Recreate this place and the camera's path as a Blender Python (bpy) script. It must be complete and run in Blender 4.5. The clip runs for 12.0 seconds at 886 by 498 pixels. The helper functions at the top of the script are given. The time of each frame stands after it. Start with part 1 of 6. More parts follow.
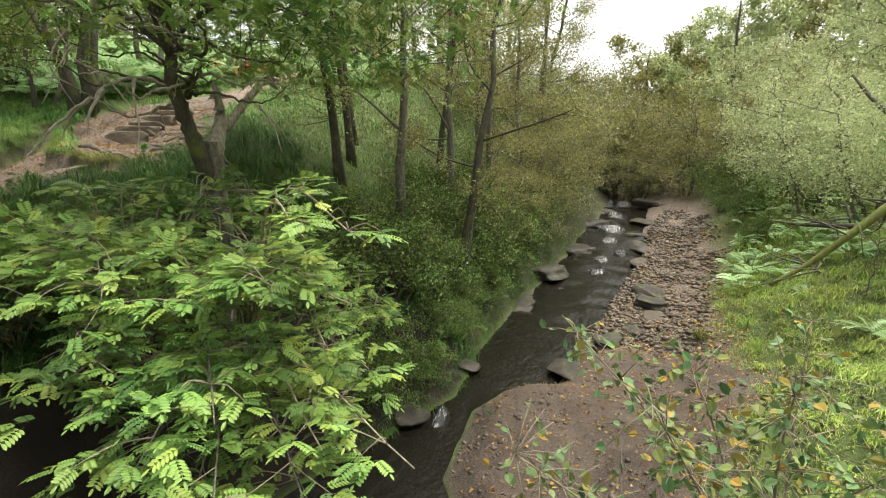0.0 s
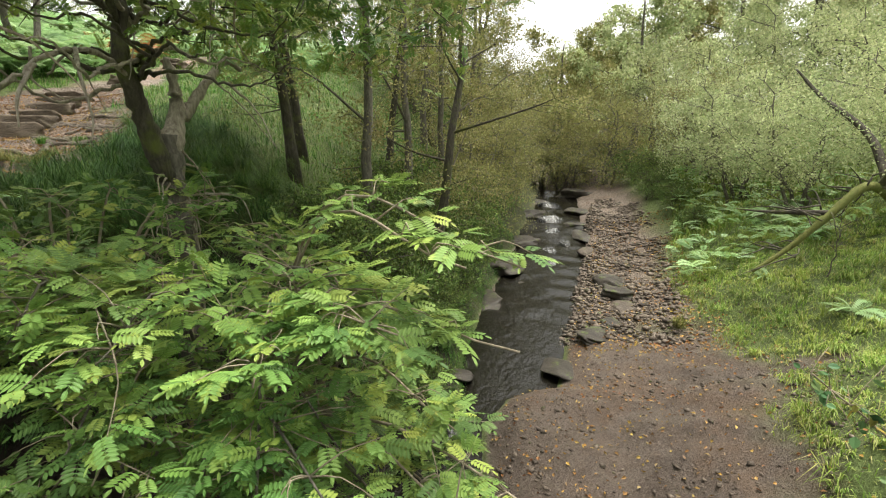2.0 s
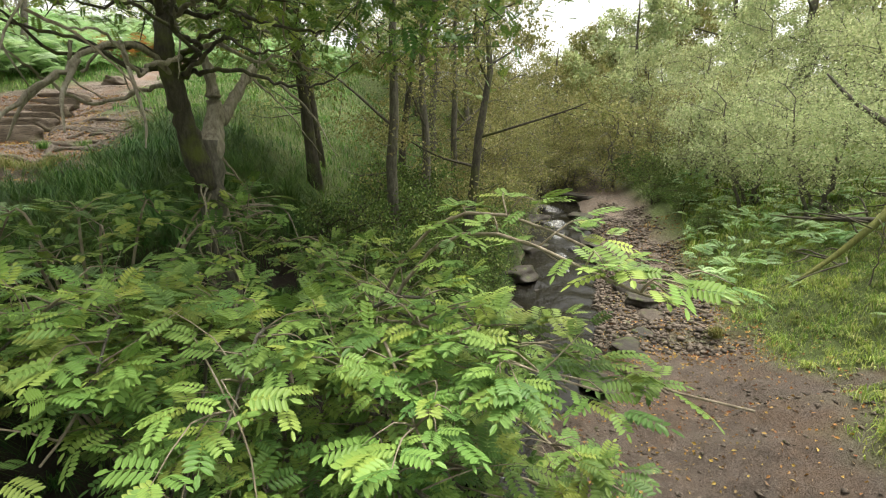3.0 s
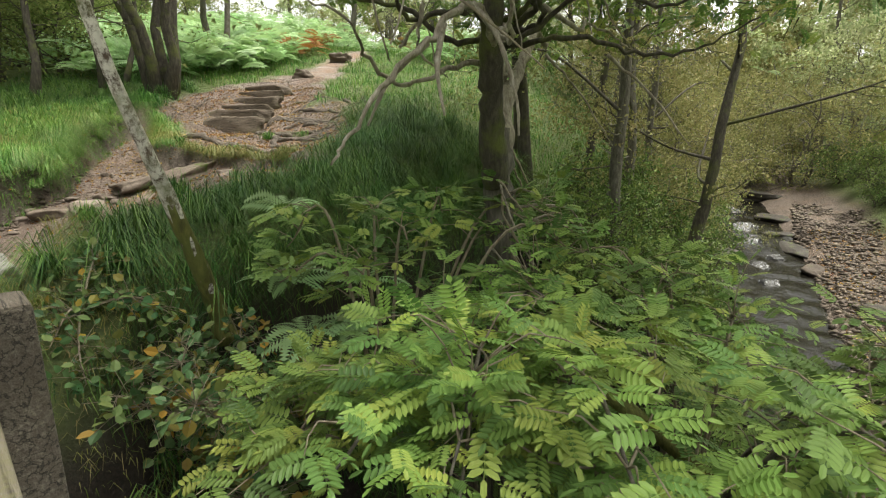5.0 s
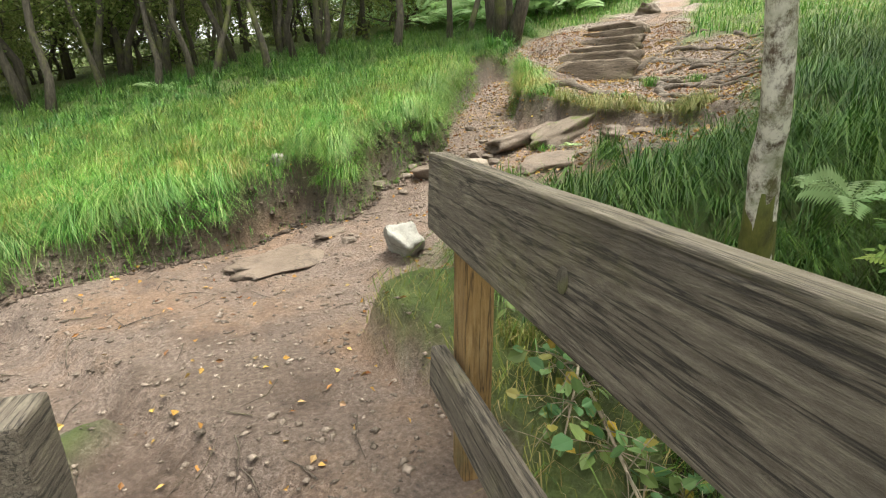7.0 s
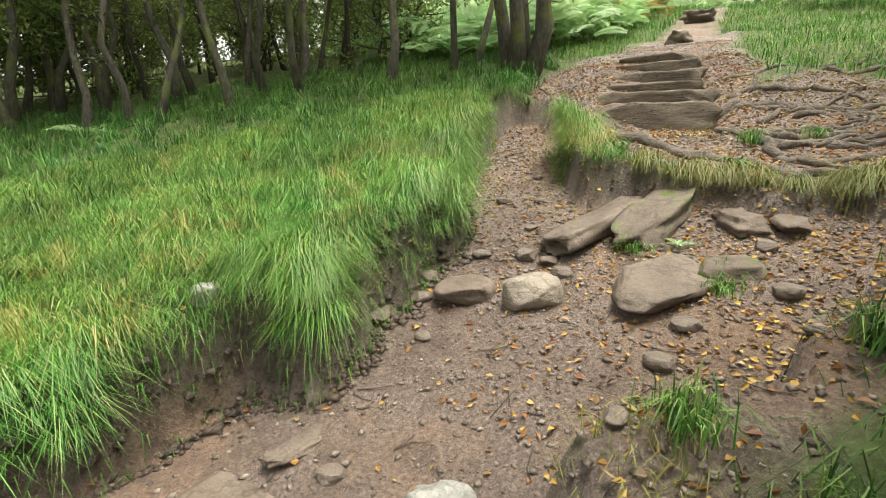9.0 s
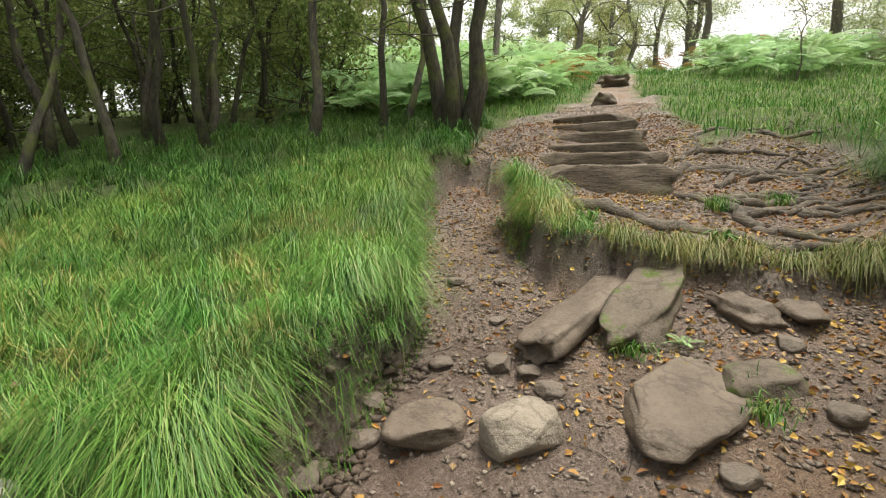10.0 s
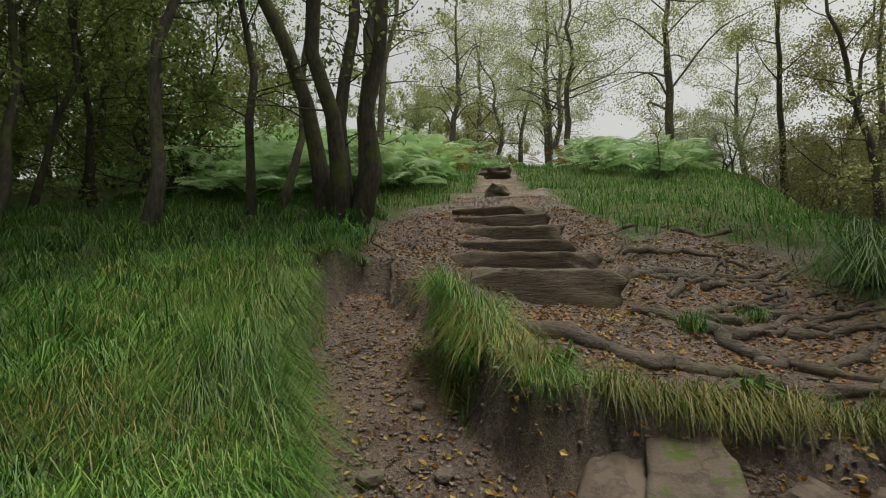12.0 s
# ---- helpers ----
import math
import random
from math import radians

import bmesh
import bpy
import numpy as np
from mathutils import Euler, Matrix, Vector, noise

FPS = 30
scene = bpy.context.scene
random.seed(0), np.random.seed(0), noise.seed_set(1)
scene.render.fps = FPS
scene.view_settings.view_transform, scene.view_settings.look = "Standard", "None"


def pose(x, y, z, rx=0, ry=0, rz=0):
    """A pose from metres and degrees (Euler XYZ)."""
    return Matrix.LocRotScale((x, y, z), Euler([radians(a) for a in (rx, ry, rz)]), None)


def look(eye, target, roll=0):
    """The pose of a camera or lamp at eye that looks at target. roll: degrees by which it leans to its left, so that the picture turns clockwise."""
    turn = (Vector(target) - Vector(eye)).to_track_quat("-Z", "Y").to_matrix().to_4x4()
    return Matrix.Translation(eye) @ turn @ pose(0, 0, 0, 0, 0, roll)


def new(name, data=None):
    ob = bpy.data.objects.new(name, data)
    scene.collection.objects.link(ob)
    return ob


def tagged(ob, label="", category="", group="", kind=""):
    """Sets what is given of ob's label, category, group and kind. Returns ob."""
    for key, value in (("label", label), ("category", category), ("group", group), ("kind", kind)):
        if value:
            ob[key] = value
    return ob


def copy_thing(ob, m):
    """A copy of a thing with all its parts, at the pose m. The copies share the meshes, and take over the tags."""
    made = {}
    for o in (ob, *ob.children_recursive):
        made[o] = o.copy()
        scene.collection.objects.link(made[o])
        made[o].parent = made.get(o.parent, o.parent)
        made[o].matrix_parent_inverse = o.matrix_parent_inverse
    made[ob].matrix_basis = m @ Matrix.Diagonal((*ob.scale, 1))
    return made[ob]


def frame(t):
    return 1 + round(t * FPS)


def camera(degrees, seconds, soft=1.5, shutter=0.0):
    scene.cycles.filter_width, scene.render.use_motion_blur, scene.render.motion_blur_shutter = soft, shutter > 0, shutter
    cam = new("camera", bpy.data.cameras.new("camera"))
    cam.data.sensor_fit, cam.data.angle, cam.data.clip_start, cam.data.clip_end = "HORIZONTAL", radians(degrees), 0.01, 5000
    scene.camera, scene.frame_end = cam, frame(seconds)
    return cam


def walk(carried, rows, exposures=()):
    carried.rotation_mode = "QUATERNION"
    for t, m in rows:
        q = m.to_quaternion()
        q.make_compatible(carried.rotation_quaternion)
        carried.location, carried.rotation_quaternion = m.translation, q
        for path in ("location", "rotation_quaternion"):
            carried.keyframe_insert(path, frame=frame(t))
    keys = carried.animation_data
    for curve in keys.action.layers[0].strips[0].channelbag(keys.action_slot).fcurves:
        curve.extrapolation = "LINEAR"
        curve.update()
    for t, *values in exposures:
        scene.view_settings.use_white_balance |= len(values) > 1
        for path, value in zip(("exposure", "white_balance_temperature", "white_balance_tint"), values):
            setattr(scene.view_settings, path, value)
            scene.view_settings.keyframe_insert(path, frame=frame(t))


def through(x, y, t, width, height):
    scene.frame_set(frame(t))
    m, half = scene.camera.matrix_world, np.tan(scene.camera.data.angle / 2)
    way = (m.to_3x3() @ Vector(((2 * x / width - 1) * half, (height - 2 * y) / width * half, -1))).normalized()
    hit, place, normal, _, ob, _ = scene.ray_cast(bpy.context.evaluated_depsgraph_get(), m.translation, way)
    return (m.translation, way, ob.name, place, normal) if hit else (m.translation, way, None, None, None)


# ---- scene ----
cam = camera(85.2, 12.0, 1.1)
PATH = [
    (0.0, -0.046, -3.151, 1.321, 79.12, -0.63, -55.77),
    (0.5, -0.066, -2.776, 1.294, 78.84, -0.41, -59.29),
    (1.0, -0.004, -2.393, 1.274, 78.50, -0.23, -62.08),
    (1.5, -0.008, -1.947, 1.276, 78.51, -0.03, -64.89),
    (2.0, -0.050, -1.519, 1.338, 78.27, -0.13, -66.93),
    (2.5, 0.033, -1.012, 1.373, 78.19, -0.22, -68.53),
    (2.7, 0.034, -0.814, 1.381, 78.55, -0.18, -69.06),
    (4.3, 0.003, 0.938, 1.355, 78.46, -0.01, -64.91),
    (4.5, 0.005, 1.135, 1.354, 78.45, -0.02, -62.66),
    (5.0, 0.052, 1.585, 1.356, 77.62, -0.14, -55.81),
    (5.5, 0.023, 2.248, 1.341, 76.71, 0.08, -47.46),
    (6.0, -0.096, 2.853, 1.346, 75.53, -0.01, -39.46),
    (6.5, -0.039, 3.432, 1.301, 74.10, -0.02, -31.64),
    (7.0, -0.018, 4.035, 1.256, 72.77, 0.21, -25.95),
    (7.2, -0.003, 4.323, 1.260, 72.53, 0.21, -24.53),
    (8.8, 0.496, 5.979, 1.564, 74.47, 0.19, -26.22),
    (9.0, 0.591, 6.157, 1.608, 75.35, 0.07, -27.99),
    (9.5, 0.742, 6.612, 1.642, 78.27, -0.01, -32.23),
    (10.0, 0.924, 7.017, 1.719, 81.38, -0.07, -36.92),
    (10.5, 1.097, 7.363, 1.769, 84.61, -0.05, -41.71),
    (11.0, 1.200, 7.698, 1.830, 87.46, -0.01, -45.64),
    (11.5, 1.419, 7.982, 1.883, 89.48, 0.06, -48.91),
    (12.0, 1.669, 8.258, 1.934, 91.25, 0.22, -51.70),
]
EXPOSURES = [(t, e, 6900, 6) for t, e in ((0.0, 1.3), (4.5, 1.2), (5.5, 1.5), (7.0, 1.82), (9.0, 1.6), (9.5, 1.4), (10.5, 0.97), (11.3, 0.36), (12.0, -0.02))]
SKY, SUN = 0.15, 2.3
walk(cam, [(t, pose(x, y, z, rx, ry, rz)) for t, x, y, z, rx, ry, rz in PATH], EXPOSURES)

# ---- sky and sun: a bright overcast day ----
world = bpy.data.worlds.new("sky")
scene.world = world
world.use_nodes = True
wt = world.node_tree
sky = wt.nodes.new("ShaderNodeTexSky")
sky.sky_type, sky.sun_disc = "NISHITA", False
sky.sun_elevation, sky.sun_rotation = radians(78), radians(124)
sky.air_density, sky.dust_density, sky.ozone_density = 1.0, 4.0, 1.0
hsv = wt.nodes.new("ShaderNodeHueSaturation")
hsv.inputs["Saturation"].default_value = 0.12
wt.links.new(sky.outputs[0], hsv.inputs["Color"])
wt.links.new(hsv.outputs[0], wt.nodes["Background"].inputs[0])
wt.nodes["Background"].inputs[1].default_value = SKY
sun = new("sun", bpy.data.lights.new("sun", "SUN"))
sun.data.energy, sun.data.angle, sun.data.color = SUN, radians(25), (1.0, 0.96, 0.88)
sun.matrix_world = look((6, -4, 33), (0, 0, 0))

# ---- materials ----
def node(nt, kind, **inputs):
    n = nt.nodes.new(kind)
    for k, v in inputs.items():
        n.inputs[k.replace("_", " ")].default_value = v
    return n


def ramp(nt, fac, *stops):
    r = nt.nodes.new("ShaderNodeValToRGB")
    r.color_ramp.elements[0].position, r.color_ramp.elements[1].position = stops[0][0], stops[-1][0]
    for p, c in stops[1:-1]:
        r.color_ramp.elements.new(p)
    for e, (p, c) in zip(r.color_ramp.elements, stops):
        e.position, e.color = p, (*c, 1)
    nt.links.new(fac, r.inputs[0])
    return r.outputs[0]


def mix(nt, fac, a, b):
    m = nt.nodes.new("ShaderNodeMix")
    m.data_type = "RGBA"
    if isinstance(fac, float):
        m.inputs[0].default_value = fac
    else:
        nt.links.new(fac, m.inputs[0])
    for i, c in ((6, a), (7, b)):
        if isinstance(c, tuple):
            m.inputs[i].default_value = (*c, 1)
        else:
            nt.links.new(c, m.inputs[i])
    return m.outputs[2]


def coords(nt, stretch=(1, 1, 1), kind="Object"):
    c = nt.nodes.new("ShaderNodeTexCoord")
    m = nt.nodes.new("ShaderNodeMapping")
    m.inputs["Scale"].default_value = stretch
    nt.links.new(c.outputs[kind], m.inputs[0])
    return m.outputs[0]


def noise_tex(nt, vec, scale, detail=6, rough=0.6):
    n = node(nt, "ShaderNodeTexNoise", Scale=scale, Detail=detail, Roughness=rough)
    nt.links.new(vec, n.inputs["Vector"])
    return n.outputs["Fac"]


def material(name):
    m = bpy.data.materials.new(name)
    m.use_nodes = True
    return m, m.node_tree, m.node_tree.nodes["Principled BSDF"]


def bump(nt, b, height, strength, distance=0.01):
    n = node(nt, "ShaderNodeBump", Strength=strength, Distance=distance)
    nt.links.new(height, n.inputs["Height"])
    nt.links.new(n.outputs[0], b.inputs["Normal"])


def leaf_material(name, colours, through=0.45, gloss=0.45):
    """Leaves: each island takes a colour of its own along the ramp; some light passes through."""
    m, nt, b = material(name)
    g = nt.nodes.new("ShaderNodeNewGeometry")
    n = len(colours)
    col = ramp(nt, g.outputs["Random Per Island"], *[(i / (n - 1), c) for i, c in enumerate(colours)])
    big = noise_tex(nt, coords(nt), 1.3, 2)
    shade = nt.nodes.new("ShaderNodeHueSaturation")
    mr = node(nt, "ShaderNodeMapRange", From_Min=0.3, From_Max=0.7, To_Min=0.65, To_Max=1.3)
    nt.links.new(big, mr.inputs[0])
    tint = node(nt, "ShaderNodeMapRange", From_Min=0.35, From_Max=0.65, To_Min=0.478, To_Max=0.512)
    nt.links.new(noise_tex(nt, coords(nt, (1, 1, 0.5)), 0.75, 3), tint.inputs[0])
    nt.links.new(tint.outputs[0], shade.inputs["Hue"])
    nt.links.new(mr.outputs[0], shade.inputs["Value"])
    nt.links.new(col, shade.inputs["Color"])
    nt.links.new(shade.outputs[0], b.inputs["Base Color"])
    b.inputs["Roughness"].default_value = gloss
    b.inputs["Specular IOR Level"].default_value = 0.22
    t = nt.nodes.new("ShaderNodeBsdfTranslucent")
    nt.links.new(shade.outputs[0], t.inputs[0])
    s = nt.nodes.new("ShaderNodeMixShader")
    s.inputs[0].default_value = through * 0.62
    nt.links.new(b.outputs[0], s.inputs[1])
    nt.links.new(t.outputs[0], s.inputs[2])
    nt.links.new(s.outputs[0], nt.nodes["Material Output"].inputs[0])
    return m


def bark_material(name, dark, mid, light, spots=0.0, moss=0.35, scale=6.0):
    """Furrowed bark with lichen patches and green moss in blotches."""
    m, nt, b = material(name)
    v = coords(nt, (1, 1, 0.25))
    iso = coords(nt)
    f = noise_tex(nt, v, scale * 4, 8, 0.7)
    col = ramp(nt, f, (0.3, dark), (0.5, mid), (0.75, light))
    if spots:
        bands = noise_tex(nt, coords(nt, (1, 1, 0.7)), 17, 8, 0.8)
        col = mix(nt, ramp(nt, bands, (0.5 - spots * 0.1, (0, 0, 0)), (0.54, (1, 1, 1))), col, (0.66, 0.63, 0.57))
    mo = noise_tex(nt, iso, 2.2, 6, 0.7)
    col = mix(nt, ramp(nt, mo, (0.62 - moss * 0.25, (0, 0, 0)), (0.78 - moss * 0.2, (1, 1, 1))), col, (0.10, 0.12, 0.025))
    nt.links.new(col, b.inputs["Base Color"])
    b.inputs["Roughness"].default_value = 0.9
    bump(nt, b, f, 0.8, 0.02)
    return m


def rock_material(name, dark, light, moss=0.0, rough=0.8, mixed=False):
    m, nt, b = material(name)
    v = coords(nt)
    f = noise_tex(nt, v, 4, 10, 0.65)
    fine = noise_tex(nt, v, 60, 4, 0.7)
    col = ramp(nt, f, (0.3, dark), (0.7, light))
    col = mix(nt, ramp(nt, fine, (0.35, (0, 0, 0)), (0.75, (0.5, 0.5, 0.5))), col, tuple(c * 1.25 for c in light))
    crack = noise_tex(nt, coords(nt, (1, 1, 2.2)), 3.1, 5, 0.55)
    col = mix(nt, ramp(nt, crack, (0.475, (0, 0, 0)), (0.497, (0.5, 0.5, 0.5)), (0.503, (0.5, 0.5, 0.5)), (0.525, (0, 0, 0))), col, tuple(c * 0.6 for c in dark))
    if moss:
        mo = noise_tex(nt, v, 5, 6, 0.7)
        col = mix(nt, ramp(nt, mo, (0.66 - moss * 0.3, (0, 0, 0)), (0.74 - moss * 0.3, (1, 1, 1))), col, (0.07, 0.10, 0.02))
    if mixed:
        g = nt.nodes.new("ShaderNodeNewGeometry")
        col = mix(nt, ramp(nt, g.outputs["Random Per Island"], (0.0, (0.8, 0.8, 0.8)), (0.45, (0, 0, 0)), (0.8, (0, 0, 0)), (1.0, (0.1, 0.1, 0.1))), col, tuple(c * 0.6 for c in dark))
        col = mix(nt, ramp(nt, g.outputs["Random Per Island"], (0.7, (0, 0, 0)), (1.0, (0.7, 0.7, 0.7))), col, tuple(c * 1.5 for c in light))
    nt.links.new(col, b.inputs["Base Color"])
    b.inputs["Roughness"].default_value = rough
    b.inputs["Specular IOR Level"].default_value = 0.3
    relief = nt.nodes.new("ShaderNodeMath")
    relief.operation = "MULTIPLY_ADD"
    relief.inputs[1].default_value = 0.25
    nt.links.new(fine, relief.inputs[0])
    nt.links.new(f, relief.inputs[2])
    bump(nt, b, relief.outputs[0], 0.85, 0.035)
    return m


def wood_material(name, dark, mid, light, along, lichen=0.0, rough=0.85, bare_from=None):
    """Weathered timber: grain drawn out along one axis, grey patches, yellow-green lichen."""
    m, nt, b = material(name)
    st = [30.0, 30.0, 30.0]
    st[along] = 3.0
    grain = noise_tex(nt, coords(nt, tuple(st)), 3.2, 8, 0.7)
    patch = noise_tex(nt, coords(nt), 5, 6, 0.65)
    col = ramp(nt, grain, (0.32, dark), (0.5, mid), (0.68, light))
    st2 = [1.0, 1.0, 1.0]
    st2[along] = 0.3
    flecks = noise_tex(nt, coords(nt, tuple(st2)), 26, 9, 0.85)
    col = mix(nt, ramp(nt, flecks, (0.5, (0, 0, 0)), (0.7, (0.75, 0.75, 0.75))), col, light)
    blot = noise_tex(nt, coords(nt, tuple(st2)), 3.2, 5, 0.6)
    col = mix(nt, ramp(nt, blot, (0.52, (0, 0, 0)), (0.62, (0.65, 0.65, 0.65))), col, dark)
    col = mix(nt, ramp(nt, patch, (0.40, (0, 0, 0)), (0.62, (0.8, 0.8, 0.8))), col, mid)
    st3 = [9.0, 9.0, 9.0]
    st3[along] = 0.45
    split = noise_tex(nt, coords(nt, tuple(st3)), 2.6, 5, 0.6)
    col = mix(nt, ramp(nt, split, (0.472, (0, 0, 0)), (0.497, (0.9, 0.9, 0.9)), (0.503, (0.9, 0.9, 0.9)), (0.528, (0, 0, 0))), col, tuple(c * 0.4 for c in dark))
    if lichen:
        li = noise_tex(nt, coords(nt), 26, 8, 0.8)
        where = noise_tex(nt, coords(nt), 1.6, 3, 0.5)
        mm = nt.nodes.new("ShaderNodeMath")
        mm.operation = "MULTIPLY"
        nt.links.new(ramp(nt, li, (0.42, (0, 0, 0)), (0.58, (1, 1, 1))), mm.inputs[0])
        nt.links.new(ramp(nt, where, (0.62 - lichen * 0.4, (0, 0, 0)), (0.8 - lichen * 0.4, (1, 1, 1))), mm.inputs[1])
        spread = mm.outputs[0]
        if bare_from is not None:
            sx = nt.nodes.new("ShaderNodeSeparateXYZ")
            nt.links.new(coords(nt), sx.inputs[0])
            m2 = nt.nodes.new("ShaderNodeMath")
            m2.operation = "MULTIPLY"
            nt.links.new(spread, m2.inputs[0])
            lim = node(nt, "ShaderNodeMapRange", From_Min=bare_from - 0.5, From_Max=bare_from + 0.5, To_Min=1.0, To_Max=0.15)
            nt.links.new(sx.outputs[along], lim.inputs[0])
            nt.links.new(lim.outputs[0], m2.inputs[1])
            spread = m2.outputs[0]
        col = mix(nt, spread, col, (0.145, 0.138, 0.06))
    nt.links.new(col, b.inputs["Base Color"])
    b.inputs["Roughness"].default_value = rough
    bump(nt, b, grain, 0.9, 0.014)
    return m


ROWAN = leaf_material("rowan_leaf", [(0.08, 0.16, 0.045), (0.12, 0.22, 0.055), (0.165, 0.28, 0.065), (0.21, 0.33, 0.08), (0.28, 0.35, 0.075)], 0.36)
BIRCH_LEAF = leaf_material("birch_leaf", [(0.22, 0.27, 0.11), (0.29, 0.34, 0.14), (0.37, 0.41, 0.18), (0.46, 0.46, 0.22)], 0.95)
WOOD_LEAF = leaf_material("alder_leaf", [(0.10, 0.15, 0.04), (0.14, 0.205, 0.055), (0.20, 0.26, 0.08), (0.28, 0.32, 0.12)], 0.85)
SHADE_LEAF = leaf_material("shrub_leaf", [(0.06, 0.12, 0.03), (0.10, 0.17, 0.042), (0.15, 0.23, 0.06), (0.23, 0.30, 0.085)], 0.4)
OLIVE_LEAF = leaf_material("stream_tree_leaf", [(0.15, 0.17, 0.055), (0.21, 0.23, 0.08), (0.28, 0.28, 0.11), (0.36, 0.33, 0.15)], 0.6)
WILLOW_LEAF = leaf_material("willow_leaf", [(0.25, 0.32, 0.14), (0.33, 0.40, 0.19), (0.42, 0.47, 0.25), (0.50, 0.54, 0.32)], 0.85)
HAZEL_LEAF = leaf_material("hazel_leaf", [(0.05, 0.12, 0.045), (0.07, 0.15, 0.06), (0.09, 0.18, 0.07), (0.12, 0.21, 0.08), (0.14, 0.22, 0.08), (0.15, 0.21, 0.07), (0.15, 0.20, 0.06), (0.22, 0.20, 0.05), (0.42, 0.27, 0.04)], 0.35)
FERN = leaf_material("fern_frond", [(0.19, 0.33, 0.11), (0.26, 0.42, 0.17), (0.33, 0.50, 0.24), (0.40, 0.54, 0.32)], 0.7)
# fern green darkened to carry the shade of the stream bank
FERN_SHADED = leaf_material("shaded_fern", [(0.06, 0.13, 0.03), (0.10, 0.19, 0.045), (0.14, 0.24, 0.06)], 0.3)
FERN_RED = leaf_material("russet_fern", [(0.22, 0.09, 0.025), (0.32, 0.15, 0.04), (0.30, 0.24, 0.06)])
GRASS = leaf_material("grass_blade", [(0.03, 0.105, 0.016), (0.055, 0.165, 0.024), (0.095, 0.225, 0.038), (0.15, 0.285, 0.06), (0.25, 0.28, 0.11)], 0.35)
LUSH = leaf_material("lush_grass_blade", [(0.02, 0.065, 0.013), (0.038, 0.11, 0.02), (0.075, 0.17, 0.032), (0.14, 0.245, 0.055)], 0.25)
STRAW = leaf_material("dry_grass_blade", [(0.09, 0.14, 0.022), (0.14, 0.175, 0.035), (0.21, 0.21, 0.06), (0.32, 0.27, 0.11)], 0.3)
# yellower grass of the open bank, its daylight brightness put into the colour
LIT_GRASS = leaf_material("lit_bank_grass", [(0.12, 0.21, 0.035), (0.18, 0.29, 0.05), (0.25, 0.36, 0.075), (0.31, 0.38, 0.10), (0.37, 0.35, 0.15)], 0.4)
LITTER = leaf_material("fallen_leaf", [(0.14, 0.06, 0.02), (0.22, 0.11, 0.035), (0.32, 0.18, 0.045), (0.40, 0.28, 0.07), (0.20, 0.14, 0.09)], 0.1)
MOSS = leaf_material("moss_tuft", [(0.06, 0.10, 0.015), (0.10, 0.14, 0.02), (0.13, 0.17, 0.03)], 0.1, 0.9)
BARK = bark_material("birch_bark", (0.03, 0.022, 0.016), (0.10, 0.07, 0.05), (0.27, 0.23, 0.19), 0.95, 0.3, 3.0)
BARK_DARK = bark_material("alder_bark", (0.025, 0.021, 0.015), (0.055, 0.047, 0.035), (0.12, 0.108, 0.083), 0.0, 0.5)
BARK_GREY = bark_material("grey_bark", (0.05, 0.045, 0.035), (0.11, 0.10, 0.08), (0.22, 0.20, 0.17), 0.0, 0.25)
DEADWOOD = bark_material("bare_deadwood", (0.10, 0.08, 0.06), (0.26, 0.23, 0.18), (0.45, 0.42, 0.36), 0.0, 0.15)
TWIG = bark_material("pale_twig", (0.14, 0.11, 0.08), (0.25, 0.21, 0.15), (0.36, 0.32, 0.25), 0.0, 0.0)
ROCK = rock_material("brown_sandstone", (0.06, 0.045, 0.034), (0.15, 0.117, 0.092), 0.0, 0.6)
ROCK_PALE = rock_material("pale_stone", (0.13, 0.105, 0.08), (0.26, 0.225, 0.185))
ROCK_GREY = rock_material("grey_stone", (0.15, 0.145, 0.13), (0.30, 0.295, 0.27))
ROCK_MOSS = rock_material("mossy_sandstone", (0.06, 0.047, 0.036), (0.14, 0.112, 0.088), 0.36)
ROCK_WET = rock_material("wet_stream_rock", (0.012, 0.010, 0.008), (0.05, 0.042, 0.034), 0.3, 0.6)
BAR = rock_material("brown_stream_gravel", (0.045, 0.034, 0.027), (0.135, 0.108, 0.085), 0.25, 0.7, True)
MUD = rock_material("dark_mud", (0.022, 0.016, 0.012), (0.085, 0.06, 0.045), 0.0, 0.5)
PEBBLE = rock_material("river_pebble", (0.09, 0.07, 0.055), (0.21, 0.17, 0.14), 0.0, 0.6, True)
LOG = wood_material("worn_log_wood", (0.05, 0.037, 0.027), (0.11, 0.083, 0.06), (0.21, 0.17, 0.13), 0, 0.25)
ROOT = wood_material("bare_root_wood", (0.03, 0.023, 0.018), (0.085, 0.066, 0.05), (0.19, 0.155, 0.12), 1, 0.25)
RAIL = wood_material("weathered_rail_wood", (0.028, 0.022, 0.017), (0.105, 0.088, 0.068), (0.25, 0.22, 0.175), 1, 0.25)
RAIL_TOP = wood_material("lichened_rail_top", (0.08, 0.068, 0.052), (0.14, 0.12, 0.096), (0.27, 0.24, 0.195), 1, 0.8, 0.9, 0.0)
POST = wood_material("amber_post_wood", (0.12, 0.07, 0.025), (0.25, 0.15, 0.055), (0.34, 0.24, 0.12), 2, 0.2)
DECK = wood_material("wet_deck_wood", (0.07, 0.055, 0.045), (0.14, 0.115, 0.098), (0.25, 0.215, 0.19), 1, 0.0, 0.5)


